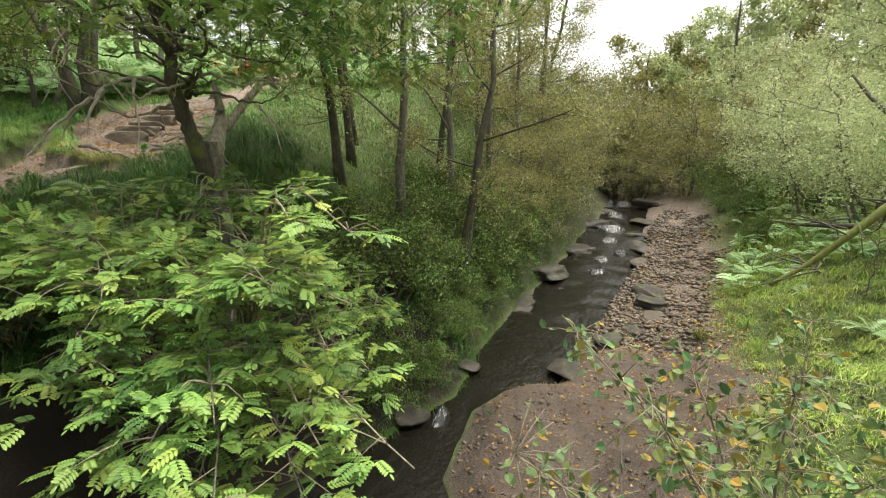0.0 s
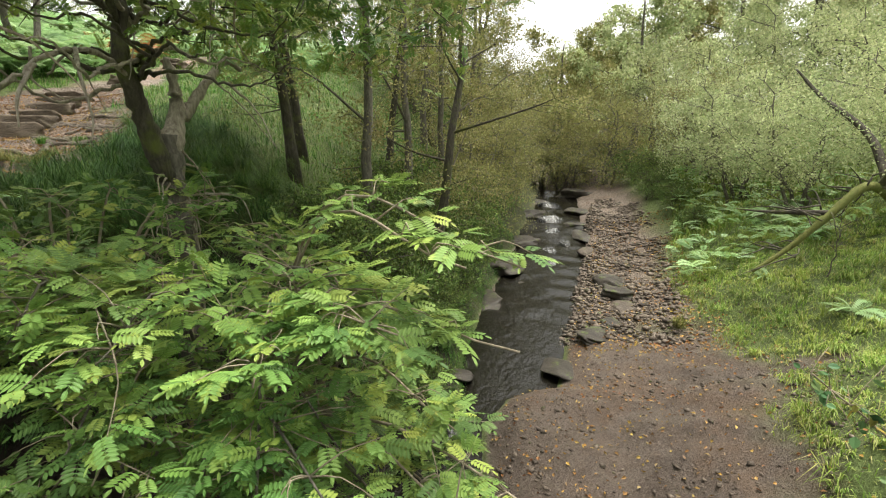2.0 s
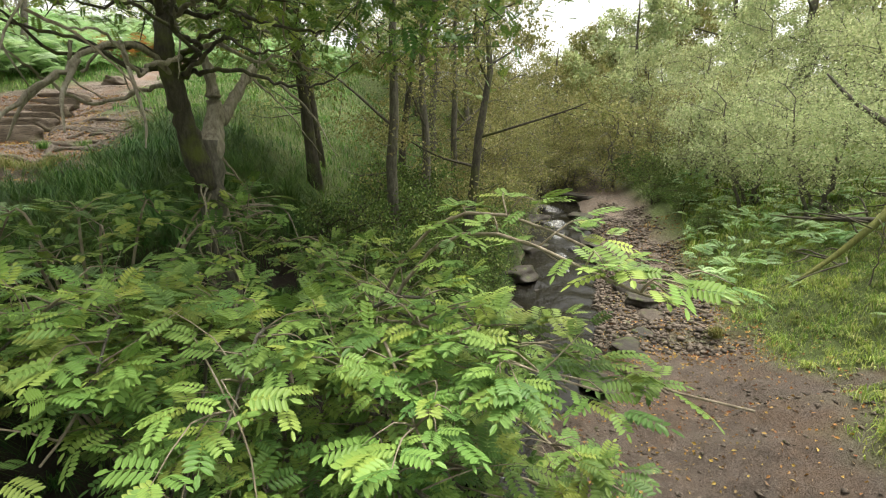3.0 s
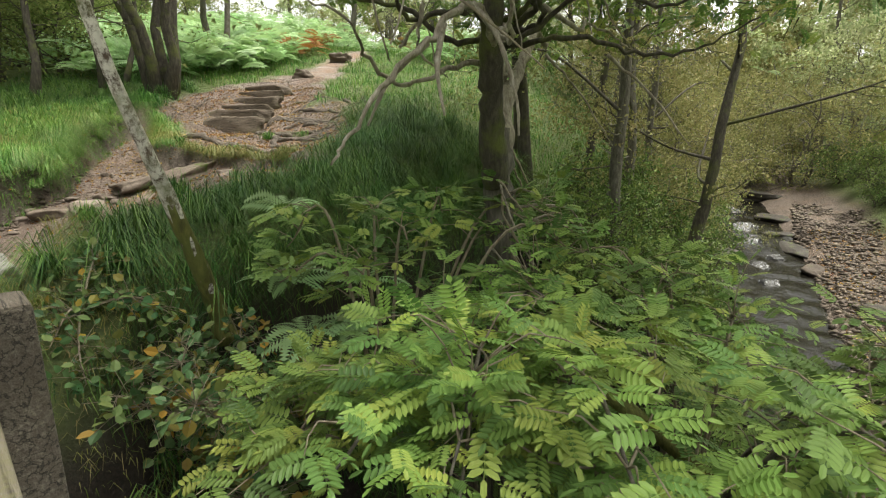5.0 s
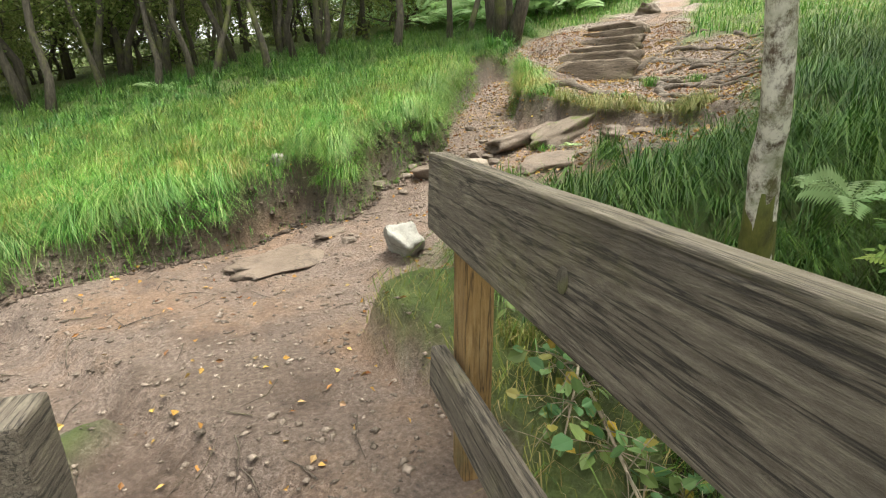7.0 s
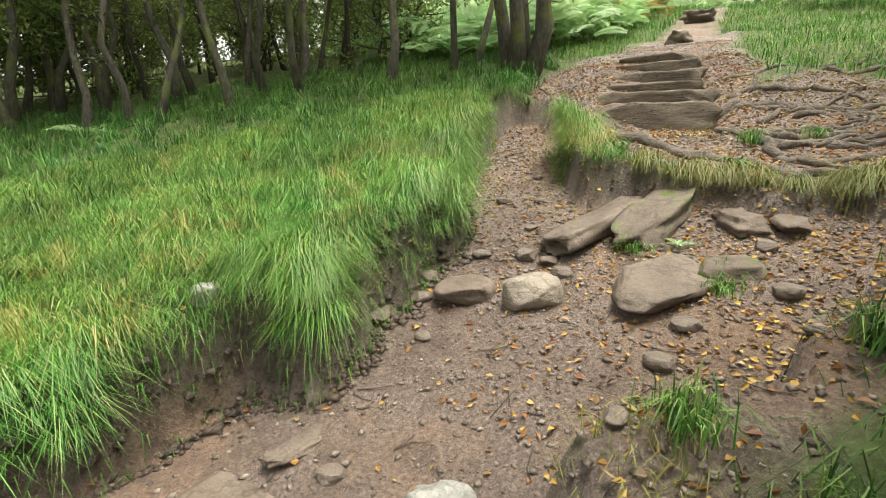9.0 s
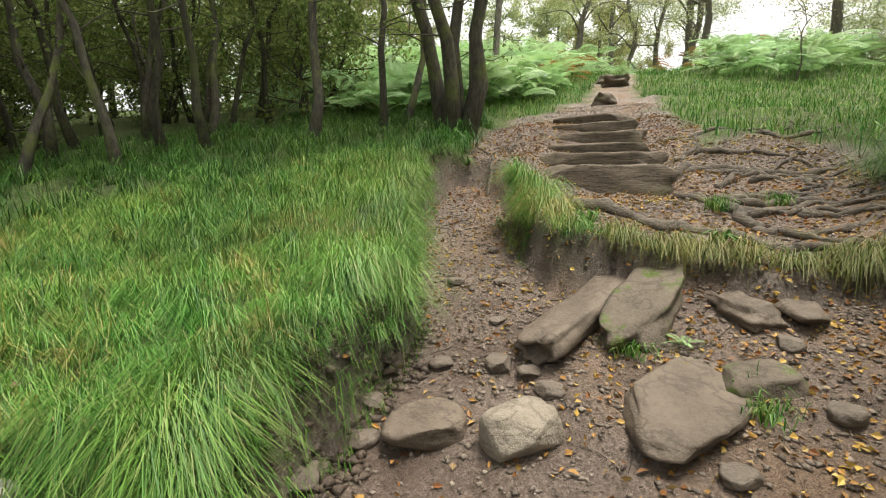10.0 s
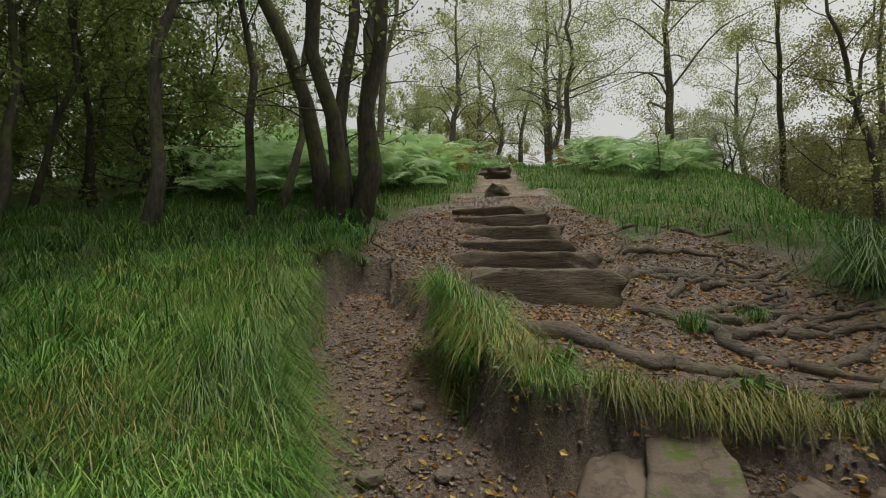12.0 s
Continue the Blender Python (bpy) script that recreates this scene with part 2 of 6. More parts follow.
def ground_material():
    """One sheet: soil under grass, trodden red-brown earth, stream gravel, by the masks kept on the mesh."""
    m, nt, b = material("ground_soil")
    v = coords(nt)
    at = nt.nodes.new("ShaderNodeAttribute")
    at.attribute_name = "cover"
    sep = nt.nodes.new("ShaderNodeSeparateColor")
    nt.links.new(at.outputs["Color"], sep.inputs[0])
    big = noise_tex(nt, v, 0.9, 5, 0.6)
    mid = noise_tex(nt, v, 7, 8, 0.7)
    fine = noise_tex(nt, v, 45, 6, 0.75)
    turf = ramp(nt, mid, (0.3, (0.04, 0.05, 0.016)), (0.55, (0.085, 0.12, 0.03)), (0.8, (0.15, 0.18, 0.06)))
    earth = ramp(nt, fine, (0.28, (0.055, 0.041, 0.033)), (0.5, (0.185, 0.137, 0.112)), (0.75, (0.38, 0.315, 0.27)))
    red = ramp(nt, fine, (0.3, (0.12, 0.072, 0.046)), (0.7, (0.32, 0.21, 0.14)))
    earth = mix(nt, ramp(nt, big, (0.47, (0, 0, 0)), (0.62, (0.8, 0.8, 0.8))), earth, red)
    wet = ramp(nt, mid, (0.35, (0.045, 0.03, 0.024)), (0.6, (0.13, 0.09, 0.07)))
    earth = mix(nt, ramp(nt, noise_tex(nt, v, 2.3, 6, 0.65), (0.5, (0, 0, 0)), (0.62, (0.6, 0.6, 0.6))), earth, wet)
    vor = node(nt, "ShaderNodeTexVoronoi", Scale=24.0)
    nt.links.new(v, vor.inputs["Vector"])
    stone = ramp(nt, vor.outputs["Distance"], (0.0, (0.27, 0.23, 0.19)), (0.35, (0.15, 0.125, 0.10)), (0.6, (0.04, 0.034, 0.028)))
    stone = mix(nt, 0.45, stone, earth)
    col = mix(nt, sep.outputs[0], turf, earth)
    col = mix(nt, sep.outputs[1], col, stone)
    # dark mud tone, also used to colour in shade on the banks
    shade_mud = ramp(nt, fine, (0.3, (0.010, 0.008, 0.006)), (0.7, (0.048, 0.034, 0.024)))
    col = mix(nt, sep.outputs[2], col, shade_mud)
    nt.links.new(col, b.inputs["Base Color"])
    rr = node(nt, "ShaderNodeMapRange", From_Min=0.35, From_Max=0.65, To_Min=0.36, To_Max=0.9)
    nt.links.new(big, rr.inputs[0])
    dry = nt.nodes.new("ShaderNodeMix")
    dry.inputs[2].default_value = 0.95
    nt.links.new(sep.outputs[0], dry.inputs[0])
    nt.links.new(rr.outputs[0], dry.inputs[3])
    nt.links.new(dry.outputs[0], b.inputs["Roughness"])
    h = nt.nodes.new("ShaderNodeMath")
    h.operation = "ADD"
    nt.links.new(mid, h.inputs[0])
    nt.links.new(fine, h.inputs[1])
    bump(nt, b, h.outputs[0], 0.9, 0.06)
    return m


def water_material():
    m, nt, b = material("stream_water")
    b.inputs["Base Color"].default_value = (0.009, 0.008, 0.006, 1)
    b.inputs["Roughness"].default_value = 0.06
    b.inputs["IOR"].default_value = 1.33
    b.inputs["Specular IOR Level"].default_value = 0.6
    v = coords(nt, (1, 1.6, 1))
    bump(nt, b, noise_tex(nt, v, 4.5, 4, 0.6), 0.5, 0.07)
    return m


def foam_material():
    m, nt, b = material("white_water")
    f = noise_tex(nt, coords(nt, (0.6, 3, 1)), 9, 6, 0.7)
    nt.links.new(ramp(nt, f, (0.54, (0.02, 0.02, 0.02)), (0.74, (0.6, 0.63, 0.66))), b.inputs["Base Color"])
    b.inputs["Roughness"].default_value = 0.25
    bump(nt, b, f, 0.6, 0.05)
    return m


GROUND, WATER, FOAM = ground_material(), water_material(), foam_material()

# ---- building helpers ----
def rng_of(seed):
    return np.random.default_rng(seed)


def value_noise(x, y, scale, seed):
    x, y = np.asarray(x, float) * scale, np.asarray(y, float) * scale
    i, j = np.floor(x).astype(np.int64), np.floor(y).astype(np.int64)
    u, v = x - i, y - j
    u, v = u * u * (3 - 2 * u), v * v * (3 - 2 * v)

    def h(a, b):
        n = (a * 374761393 + b * 668265263 + seed * 974634777) & 0xFFFFFFFF
        n = ((n ^ (n >> 13)) * 1274126177) & 0xFFFFFFFF
        return ((n ^ (n >> 16)) & 0xFFFF) / 32767.5 - 1
    return (h(i, j) * (1 - u) + h(i + 1, j) * u) * (1 - v) + (h(i, j + 1) * (1 - u) + h(i + 1, j + 1) * u) * v


def smooth(a, b, x):
    t = np.clip((np.asarray(x, float) - a) / (b - a), 0, 1)
    return t * t * (3 - 2 * t)


def mesh_of(name, verts, quads, tris, mat, shade=False):
    me = bpy.data.meshes.new(name)
    verts = np.asarray(verts, np.float32).reshape(-1, 3)
    quads = np.asarray(quads, np.int32).reshape(-1, 4)
    tris = np.asarray(tris, np.int32).reshape(-1, 3)
    me.vertices.add(len(verts))
    me.vertices.foreach_set("co", verts.ravel())
    me.loops.add(4 * len(quads) + 3 * len(tris))
    me.loops.foreach_set("vertex_index", np.concatenate([quads.ravel(), tris.ravel()]))
    me.polygons.add(len(quads) + len(tris))
    me.polygons.foreach_set("loop_start", np.concatenate([np.arange(len(quads)) * 4, 4 * len(quads) + np.arange(len(tris)) * 3]).astype(np.int32))
    me.polygons.foreach_set("use_smooth", np.full(len(quads) + len(tris), shade))
    me.materials.append(mat)
    me.update(calc_edges=True)
    return me


def piece(name, data, parent=None, label=""):
    ob = new(name, data)
    if parent is not None:
        ob.parent = parent
    return tagged(ob, label)


def part(name, bm, mat, parent, label=""):
    """A bmesh as one mesh object under a thing or under a part."""
    me = bpy.data.meshes.new(name)
    bm.to_mesh(me)
    bm.free()
    me.materials.append(mat)
    return piece(name, me, parent, label)


def tube(points, radii, sides=8, rough=0.0, seed=0):
    """A bent, tapering, slightly uneven limb: vertices and quads."""
    p = np.asarray(points, float)
    r = np.asarray(radii, float)
    d = np.gradient(p, axis=0)
    d /= np.linalg.norm(d, axis=1)[:, None] + 1e-9
    ref = np.where(np.abs(d[:, 2:3]) > 0.9, np.array([[1.0, 0, 0]]), np.array([[0, 0, 1.0]]))
    ref[:] = ref[0]
    a = np.cross(d, ref)
    a /= np.linalg.norm(a, axis=1)[:, None] + 1e-9
    b = np.cross(d, a)
    th = np.arange(sides) * 2 * np.pi / sides
    g = rng_of(seed)
    k = 1 + rough * g.standard_normal((len(p), sides))
    v = p[:, None] + (r[:, None] * k)[..., None] * (np.cos(th)[None, :, None] * a[:, None] + np.sin(th)[None, :, None] * b[:, None])
    n, i = len(p), np.arange(sides)
    q = np.concatenate([np.stack([j * sides + i, j * sides + (i + 1) % sides, (j + 1) * sides + (i + 1) % sides, (j + 1) * sides + i], 1) for j in range(n - 1)])
    v = np.concatenate([v.reshape(-1, 3), p[:1], p[-1:]])
    t = np.concatenate([np.stack([np.full(sides, n * sides), (i + 1) % sides, i], 1), np.stack([np.full(sides, n * sides + 1), (n - 1) * sides + i, (n - 1) * sides + (i + 1) % sides], 1)])
    return v, q, t


def joined(chunks):
    V, Q, T, o = [], [], [], 0
    for v, q, t in chunks:
        V.append(np.asarray(v).reshape(-1, 3)), Q.append(np.asarray(q, int).reshape(-1, 4) + o), T.append(np.asarray(t, int).reshape(-1, 3) + o)
        o += len(V[-1])
    return np.concatenate(V), np.concatenate(Q), np.concatenate(T)


def curve_points(points, n):
    """A smooth line through a few points."""
    p = np.asarray(points, float)
    s = np.linspace(0, len(p) - 1, n)
    i = np.clip(s.astype(int), 0, len(p) - 2)
    f = (s - i)[:, None]
    e = np.concatenate([[2 * p[0] - p[1]], p, [2 * p[-1] - p[-2]]])
    a, b, c, d = e[i], e[i + 1], e[i + 2], e[i + 3]
    return 0.5 * (2 * b + (c - a) * f + (2 * a - 5 * b + 4 * c - d) * f ** 2 + (3 * b - a - 3 * c + d) * f ** 3)


def unit(v):
    return v / (np.linalg.norm(v, axis=-1, keepdims=True) + 1e-9)


def leaf_cards(P, D, L, W, seed=0, fold=0.25):
    """Leaves: each a diamond folded along its rib, base at P, pointing along D."""
    g = rng_of(seed)
    P, D = np.asarray(P, float), unit(np.asarray(D, float))
    S = unit(np.cross(D, unit(g.standard_normal(D.shape) + np.array([0, 0, 1.2]))))
    N = np.cross(S, D)
    L, W = np.broadcast_to(L, len(P))[:, None], np.broadcast_to(W, len(P))[:, None]
    m = P + D * L * 0.45
    V = np.stack([P, m + S * W * 0.5 + N * W * fold, P + D * L - N * L * 0.12, m - S * W * 0.5 + N * W * fold], 1)
    k = np.arange(len(P))[:, None] * 4
    return V.reshape(-1, 3), np.zeros((0, 4), int), np.concatenate([k + np.array([[0, 1, 2]]), k + np.array([[0, 2, 3]])])


def blades(P, L, W, lean, seed=0, towards=None, hang=False):
    """Grass: each blade has a bent stem of two pieces; hanging blades fall over an edge, downhill."""
    g = rng_of(seed)
    n = len(P)
    a = g.uniform(0, 2 * np.pi, n) if towards is None else towards + 0.7 * g.standard_normal(n)
    d = np.stack([np.cos(a), np.sin(a), 0 * a], 1)
    s = np.stack([-np.sin(a), np.cos(a), 0 * a], 1)
    L, W, lean = [np.broadcast_to(q, n)[:, None] for q in (L, W, lean)]
    up = np.array([[0, 0, 1.0]])
    mid = P + up * L * 0.62 * (1 - 0.2 * lean) + d * L * lean * 0.27
    tip = P + up * L * (1 - 0.75 * lean) + d * L * lean * 0.72
    if hang:
        mid, tip = P + up * L * 0.22 + d * L * 0.28, P - up * L * 0.5 * lean + d * L * 0.55
    V = np.stack([P - s * W / 2, P + s * W / 2, mid + s * W * 0.4, mid - s * W * 0.4, tip], 1)
    k = np.arange(n)[:, None] * 5
    return V.reshape(-1, 3), k + np.array([[0, 1, 2, 3]]), k + np.array([[3, 2, 4]])


def spine(stops, leaflets, w):
    """A leaf with its leaflets hung on one rib: vertices and quads, all of one piece."""
    n = len(stops)
    V = [(x, 0, 0) for x in stops] + [(x, w * (1 - 0.6 * i / n), 0) for i, x in enumerate(stops)]
    Q = [(i, i + 1, n + i + 1, n + i) for i in range(n - 1)]
    for i, corners in leaflets:
        k = len(V)
        V += [tuple(c) for c in corners]
        Q.append((i, k, k + 1, k + 2))
        if len(corners) == 5:
            Q.append((i, k + 2, k + 3, k + 4))
    return np.array(V, float), np.array(Q)


def pinnate(pairs, length, leaflet, width, taper=0.4):
    """A frond along x with narrow pointed leaflets."""
    stops = [0.0] + [(i + 1.2) / (pairs + 1) * length for i in range(pairs)] + [length]
    out = []
    for i in range(1, pairs + 1):
        s = stops[i] / length
        k = leaflet * (1 - taper * abs(2 * s - 0.9))
        for side in (-1, 1):
            b, d, n = np.array([stops[i], 0, 0]), np.array([0.42, side * 0.9, -0.12]), np.array([0.9, -side * 0.42, 0.0])
            out.append((i, (b + d * k * 0.5 + n * width * 0.5, b + d * k, b + d * k * 0.5 - n * width * 0.5)))
    return spine(stops, out, 0.008)


def feathered(pairs, length, leaflet, width):
    """A compound leaf along x with oblong, blunt, folded leaflets and one at its tip."""
    t = np.array([(0.25, 0.42, 0.09), (0.72, 0.44, 0.07), (1, 0, -0.05), (0.72, -0.44, 0.07), (0.25, -0.42, 0.09)])
    stops = [0.0] + [(i + 1.3) / (pairs + 1.3) * length for i in range(pairs + 1)]
    out = []
    for i in range(1, pairs + 2):
        k = leaflet * (1.0 - 0.45 * abs(stops[i] / length - 0.62))
        for side in (-1, 1) if i <= pairs else (0,):
            d = unit(np.array([0.38, side * 1.0, -0.10])) if side else np.array([1.0, 0, -0.1])
            n = np.array([-d[1], d[0], 0])
            c = np.array([stops[i], 0, 0]) + t[:, 0:1] * d * k + t[:, 1:2] * n * width + t[:, 2:3] * np.array([0, 0, width])
            out.append((i, (c[0], c[1], c[2], c[3], c[4])))
    return spine(stops, out, 0.0025)


def compound_leaves(P, D, size, template, seed=0, droop=0.35, flat=1.6):
    """Compound leaves at P pointing along D, drooping towards their tips."""
    g = rng_of(seed)
    D = unit(np.asarray(D, float))
    S = unit(np.cross(unit(g.standard_normal(D.shape) * 0.5 + np.array([0, 0, flat])), D))
    N = np.cross(D, S)
    size = np.broadcast_to(size, len(P))
    t, quads = template
    s = size[:, None, None]
    ln = t[:, 0].max()
    X, Y, Z = t[None, :, 0:1] * s, t[None, :, 1:2] * s, t[None, :, 2:3] * s
    V = P[:, None] + X * D[:, None] + Y * S[:, None] + Z * N[:, None]
    V[..., 2] -= (droop * (t[None, :, 0] / ln) ** 2 * ln * size[:, None])
    k = np.arange(len(P))[:, None, None] * len(t)
    return V.reshape(-1, 3), (k + quads[None]).reshape(-1, 4), np.zeros((0, 3), int)


def stone(seed, sx, sy, sz, cuts=7, bulge=0.10, block=False):
    """A weathered stone: a ball, or a quarried block, cut by a few random planes and then roughened."""
    g = rng_of(seed)
    bm = bmesh.new()
    if block:
        bmesh.ops.create_cube(bm, size=1.9)
        bmesh.ops.subdivide_edges(bm, edges=bm.edges[:], cuts=9, use_grid_fill=True)
        planes = [(Vector(unit(g.standard_normal(3) * np.array([1, 1, 0.5]))), g.uniform(0.75, 1.05)) for _ in range(cuts)]
    else:
        bmesh.ops.create_icosphere(bm, subdivisions=4, radius=1.0)
        planes = [(Vector(unit(g.standard_normal(3))), g.uniform(0.55, 0.85)) for _ in range(cuts)] + [(Vector((0, 0, 1)), 0.6)]
    for v in bm.verts:
        for n, d in planes:
            e = v.co.dot(n) - d
            if e > 0:
                v.co -= n * e * 0.93
        v.co *= 1 + bulge * noise.noise(v.co * 1.7 + Vector((seed * 3.1, 0, 0))) + 0.05 * noise.noise(v.co * 5 + Vector((0, seed, 0))) + 0.02 * noise.noise(v.co * 14)
        v.co = Vector((v.co.x * sx, v.co.y * sy, v.co.z * sz))
    if block:
        for _ in range(3):
            bmesh.ops.smooth_vert(bm, verts=bm.verts[:], factor=0.5)
    for f in bm.faces:
        f.smooth = True
    return bm

# ---- the lie of the land ----
WATER_X, WATER_Z = (-60, 8, 12, 15, 18, 20, 24, 32, 60, 200), (-3.6, -2.78, -2.62, -2.38, -2.12, -1.72, -1.35, -0.7, 1.0, 4.0)
BANK_D, BANK_H = (0, 0.25, 1.2, 2.2, 2.9, 3.25, 4.2, 6.0, 9.0), (0.0, 0.35, 1.35, 1.9, 2.3, 3.15, 4.0, 5.2, 9.0)
RIGHT_D, RIGHT_H = (0, 0.5, 1.9, 3.0, 4.2, 7.0, 12, 30, 120), (0.02, 0.3, 0.42, 0.85, 1.5, 2.75, 4.0, 6.0, 16.0)
CUT = ((0.0, 3.6, 0.1, 6.8, 0.72), (-3.2, 7.0, 0.5, 7.4, 1.15), (-9, 7.6, -3.2, 7.0, 1.1), (-0.6, 7.5, 0.6, 8.2, 0.75), (0.4, 7.3, 1.7, 8.25, 0.78), (1.75, 8.25, 3.15, 9.4, 0.6), (3.15, 9.4, 4.2, 11.0, 0.60),
       (4.2, 11.0, 5.0, 11.9, 0.4), (2.2, 8.1, 3.5, 8.5, 0.95), (1.9, 7.7, 4.4, 7.5, 0.55))
TREAD = ((4.9, 9.2, 6.2, 10.6, 1.0), (6.0, 10.4, 8.4, 12.3, 1.1), (5.0, 8.4, 7.0, 9.2, 0.8), (8.4, 12.3, 10.5, 13.6, 0.9), (10.5, 13.6, 14.8, 16.4, 0.55), (14.8, 16.4, 20, 19.5, 0.5), (20, 19.5, 40, 26, 0.5), (4.6, 11.2, 7.4, 13.0, 0.5))

BARE = ((1.2, 6.95, 2.5, 7.1, 0.3), (2.5, 7.15, 4.5, 7.25, 0.42), (3.6, 7.4, 5.6, 7.9, 0.45))


STAIR_K = (-0.25, -0.03, 0.0, 0.17, 0.2, 0.35, 0.38, 0.55, 0.58, 0.77, 0.8, 0.97, 1.0, 1.2)
STAIR_Z = (1.47, 1.54, 1.66, 1.78, 1.86, 1.95, 2.03, 2.13, 2.22, 2.33, 2.42, 2.52, 2.60, 2.68)


def capsules(x, y, lines):
    """How far inside the widest of the strips a place lies, in metres."""
    best = np.full(np.shape(x), -99.0)
    for x0, y0, x1, y1, r in lines:
        dx, dy = x1 - x0, y1 - y0
        t = np.clip(((x - x0) * dx + (y - y0) * dy) / (dx * dx + dy * dy), 0, 1)
        best = np.maximum(best, r - np.hypot(x - x0 - t * dx, y - y0 - t * dy))
    return best


def water_z(x):
    return np.interp(x, WATER_X, WATER_Z)


def left_edge(x):
    return np.interp(x, (-60, 3, 6.5, 9, 13, 24, 60, 200), (1.3, 1.3, 1.2, 1.8, 2.6, 3.6, 14, 50)) + 0.2 * value_noise(x, 0 * x, 0.6, 5)


def right_edge(x):
    return np.interp(x, (-60, 3.4, 4.6, 6.3, 7.2, 7.7, 9.4, 12, 18, 24, 60, 200), (-3.0, -1.6, -0.1, 0.5, 0.4, -0.35, -0.3, -0.05, 0.4, 1.6, 9, 42)) + 0.15 * value_noise(x, 0 * x + 9, 0.7, 6)


def bank_run(x, y):
    """How far up the left bank a place lies; beside the bridge the hollow bites deeper into it."""
    return y - left_edge(x) - 0.85 * smooth(0.9, 1.8, x) * (1 - smooth(5.5, 8.0, x))


def upland(x, y):
    u = np.clip(0.22 * x + 0.17 * (y - 5.5), -20, 15)
    return np.where(u > 0, u - 0.03 * u * u, 0.35 * u) + 1.5 * np.exp(-((x - 17) ** 2 + (y - 28) ** 2) / 72) + 0.6 * np.exp(-((x - 19) ** 2 + (y - 14) ** 2) / 12)


def masks(x, y):
    wob = 0.14 * value_noise(x, y, 1.6, 1) + 0.07 * value_noise(x, y, 5, 2)
    cut = capsules(x, y, CUT) + wob
    tread = capsules(x, y, TREAD) + wob
    return cut, tread


def ground_z(x, y):
    x, y = np.asarray(x, float), np.asarray(y, float)
    cut, tread = masks(x, y)
    zw = water_z(x)
    up = upland(x, y) + 0.07 * value_noise(x, y, 0.7, 3) + 0.055 * value_noise(x, y, 2.3, 4)
    up = up - 0.22 * smooth(-0.5, 0.3, tread) * (1 - smooth(6.0, 8.5, x))
    floor = np.maximum(-0.03, 0.42 + 0.24 * (x - 2) + 0.12 * (y - 8.8)) + 0.02 * value_noise(x, y, 3.1, 7) + 0.012 * value_noise(x, y, 9, 8)
    floor = floor - 0.12 * (1 - smooth(4.9, 5.15, y + 1.7 * (x - 0.34)))
    up = up + (np.minimum(up, floor) - up) * smooth(-0.04, 0.09, cut)
    k = np.clip(((x - 5.69) * 2.29 + (y - 10.4) * 1.8) / (2.29 ** 2 + 1.8 ** 2), -0.25, 1.2)
    stair = np.interp(k, STAIR_K, STAIR_Z) + 0.015 * value_noise(x, y, 4, 15)
    up = up + (np.minimum(up, stair) - up) * smooth(-0.1, 0.25, capsules(x, y, ((5.3, 10.1, 8.2, 12.3, 0.85),)))
    ledges = 0.075 * value_noise(2.3 * (0.785 * x + 0.62 * y), 0.55 * (0.785 * y - 0.62 * x), 1.0, 45) * smooth(-0.2, 0.2, tread) * smooth(4.9, 5.5, x) * (1 - smooth(9.5, 10.5, x))
    up = up + ledges * (1 - smooth(-0.1, 0.25, capsules(x, y, ((5.3, 10.1, 8.2, 12.3, 0.85),))))
    dl = y - left_edge(x)
    rough = 0.10 * value_noise(x, y, 1.1, 11) + 0.05 * value_noise(x, y, 3.5, 12)
    bank = zw + np.interp(np.maximum(bank_run(x, y), dl * 0.3), BANK_D, BANK_H) + rough * smooth(0, 1, dl)
    a = np.minimum(up, bank)
    left = a - 0.25 * np.exp(-((up - bank) / 0.35) ** 2) * 0.4
    dr = right_edge(x) - y
    far_side = zw + np.interp(dr, RIGHT_D, RIGHT_H) + rough * smooth(0.2, 1.5, dr)
    bed = zw - 0.25 - 0.15 * value_noise(x, y, 1.3, 13)
    z = np.where(dl > 0, left, np.where(dr > 0, far_side, bed + (zw + 0.02 - bed) * np.maximum(1 - np.minimum(-dl, -dr) / 0.35, 0)))
    return z


def gz(x, y):
    return float(ground_z(np.array([x]), np.array([y]))[0])


def spaced(dense0, dense1, step, far, ratio=1.16):
    mid = list(np.arange(dense0, dense1, step))
    a, b, s = mid[0], mid[-1], step
    lo, hi = [], []
    while b < far or a > -far:
        s *= ratio
        a, b = a - s, b + s
        lo.insert(0, a), hi.append(b)
    return np.array(lo + mid + hi)


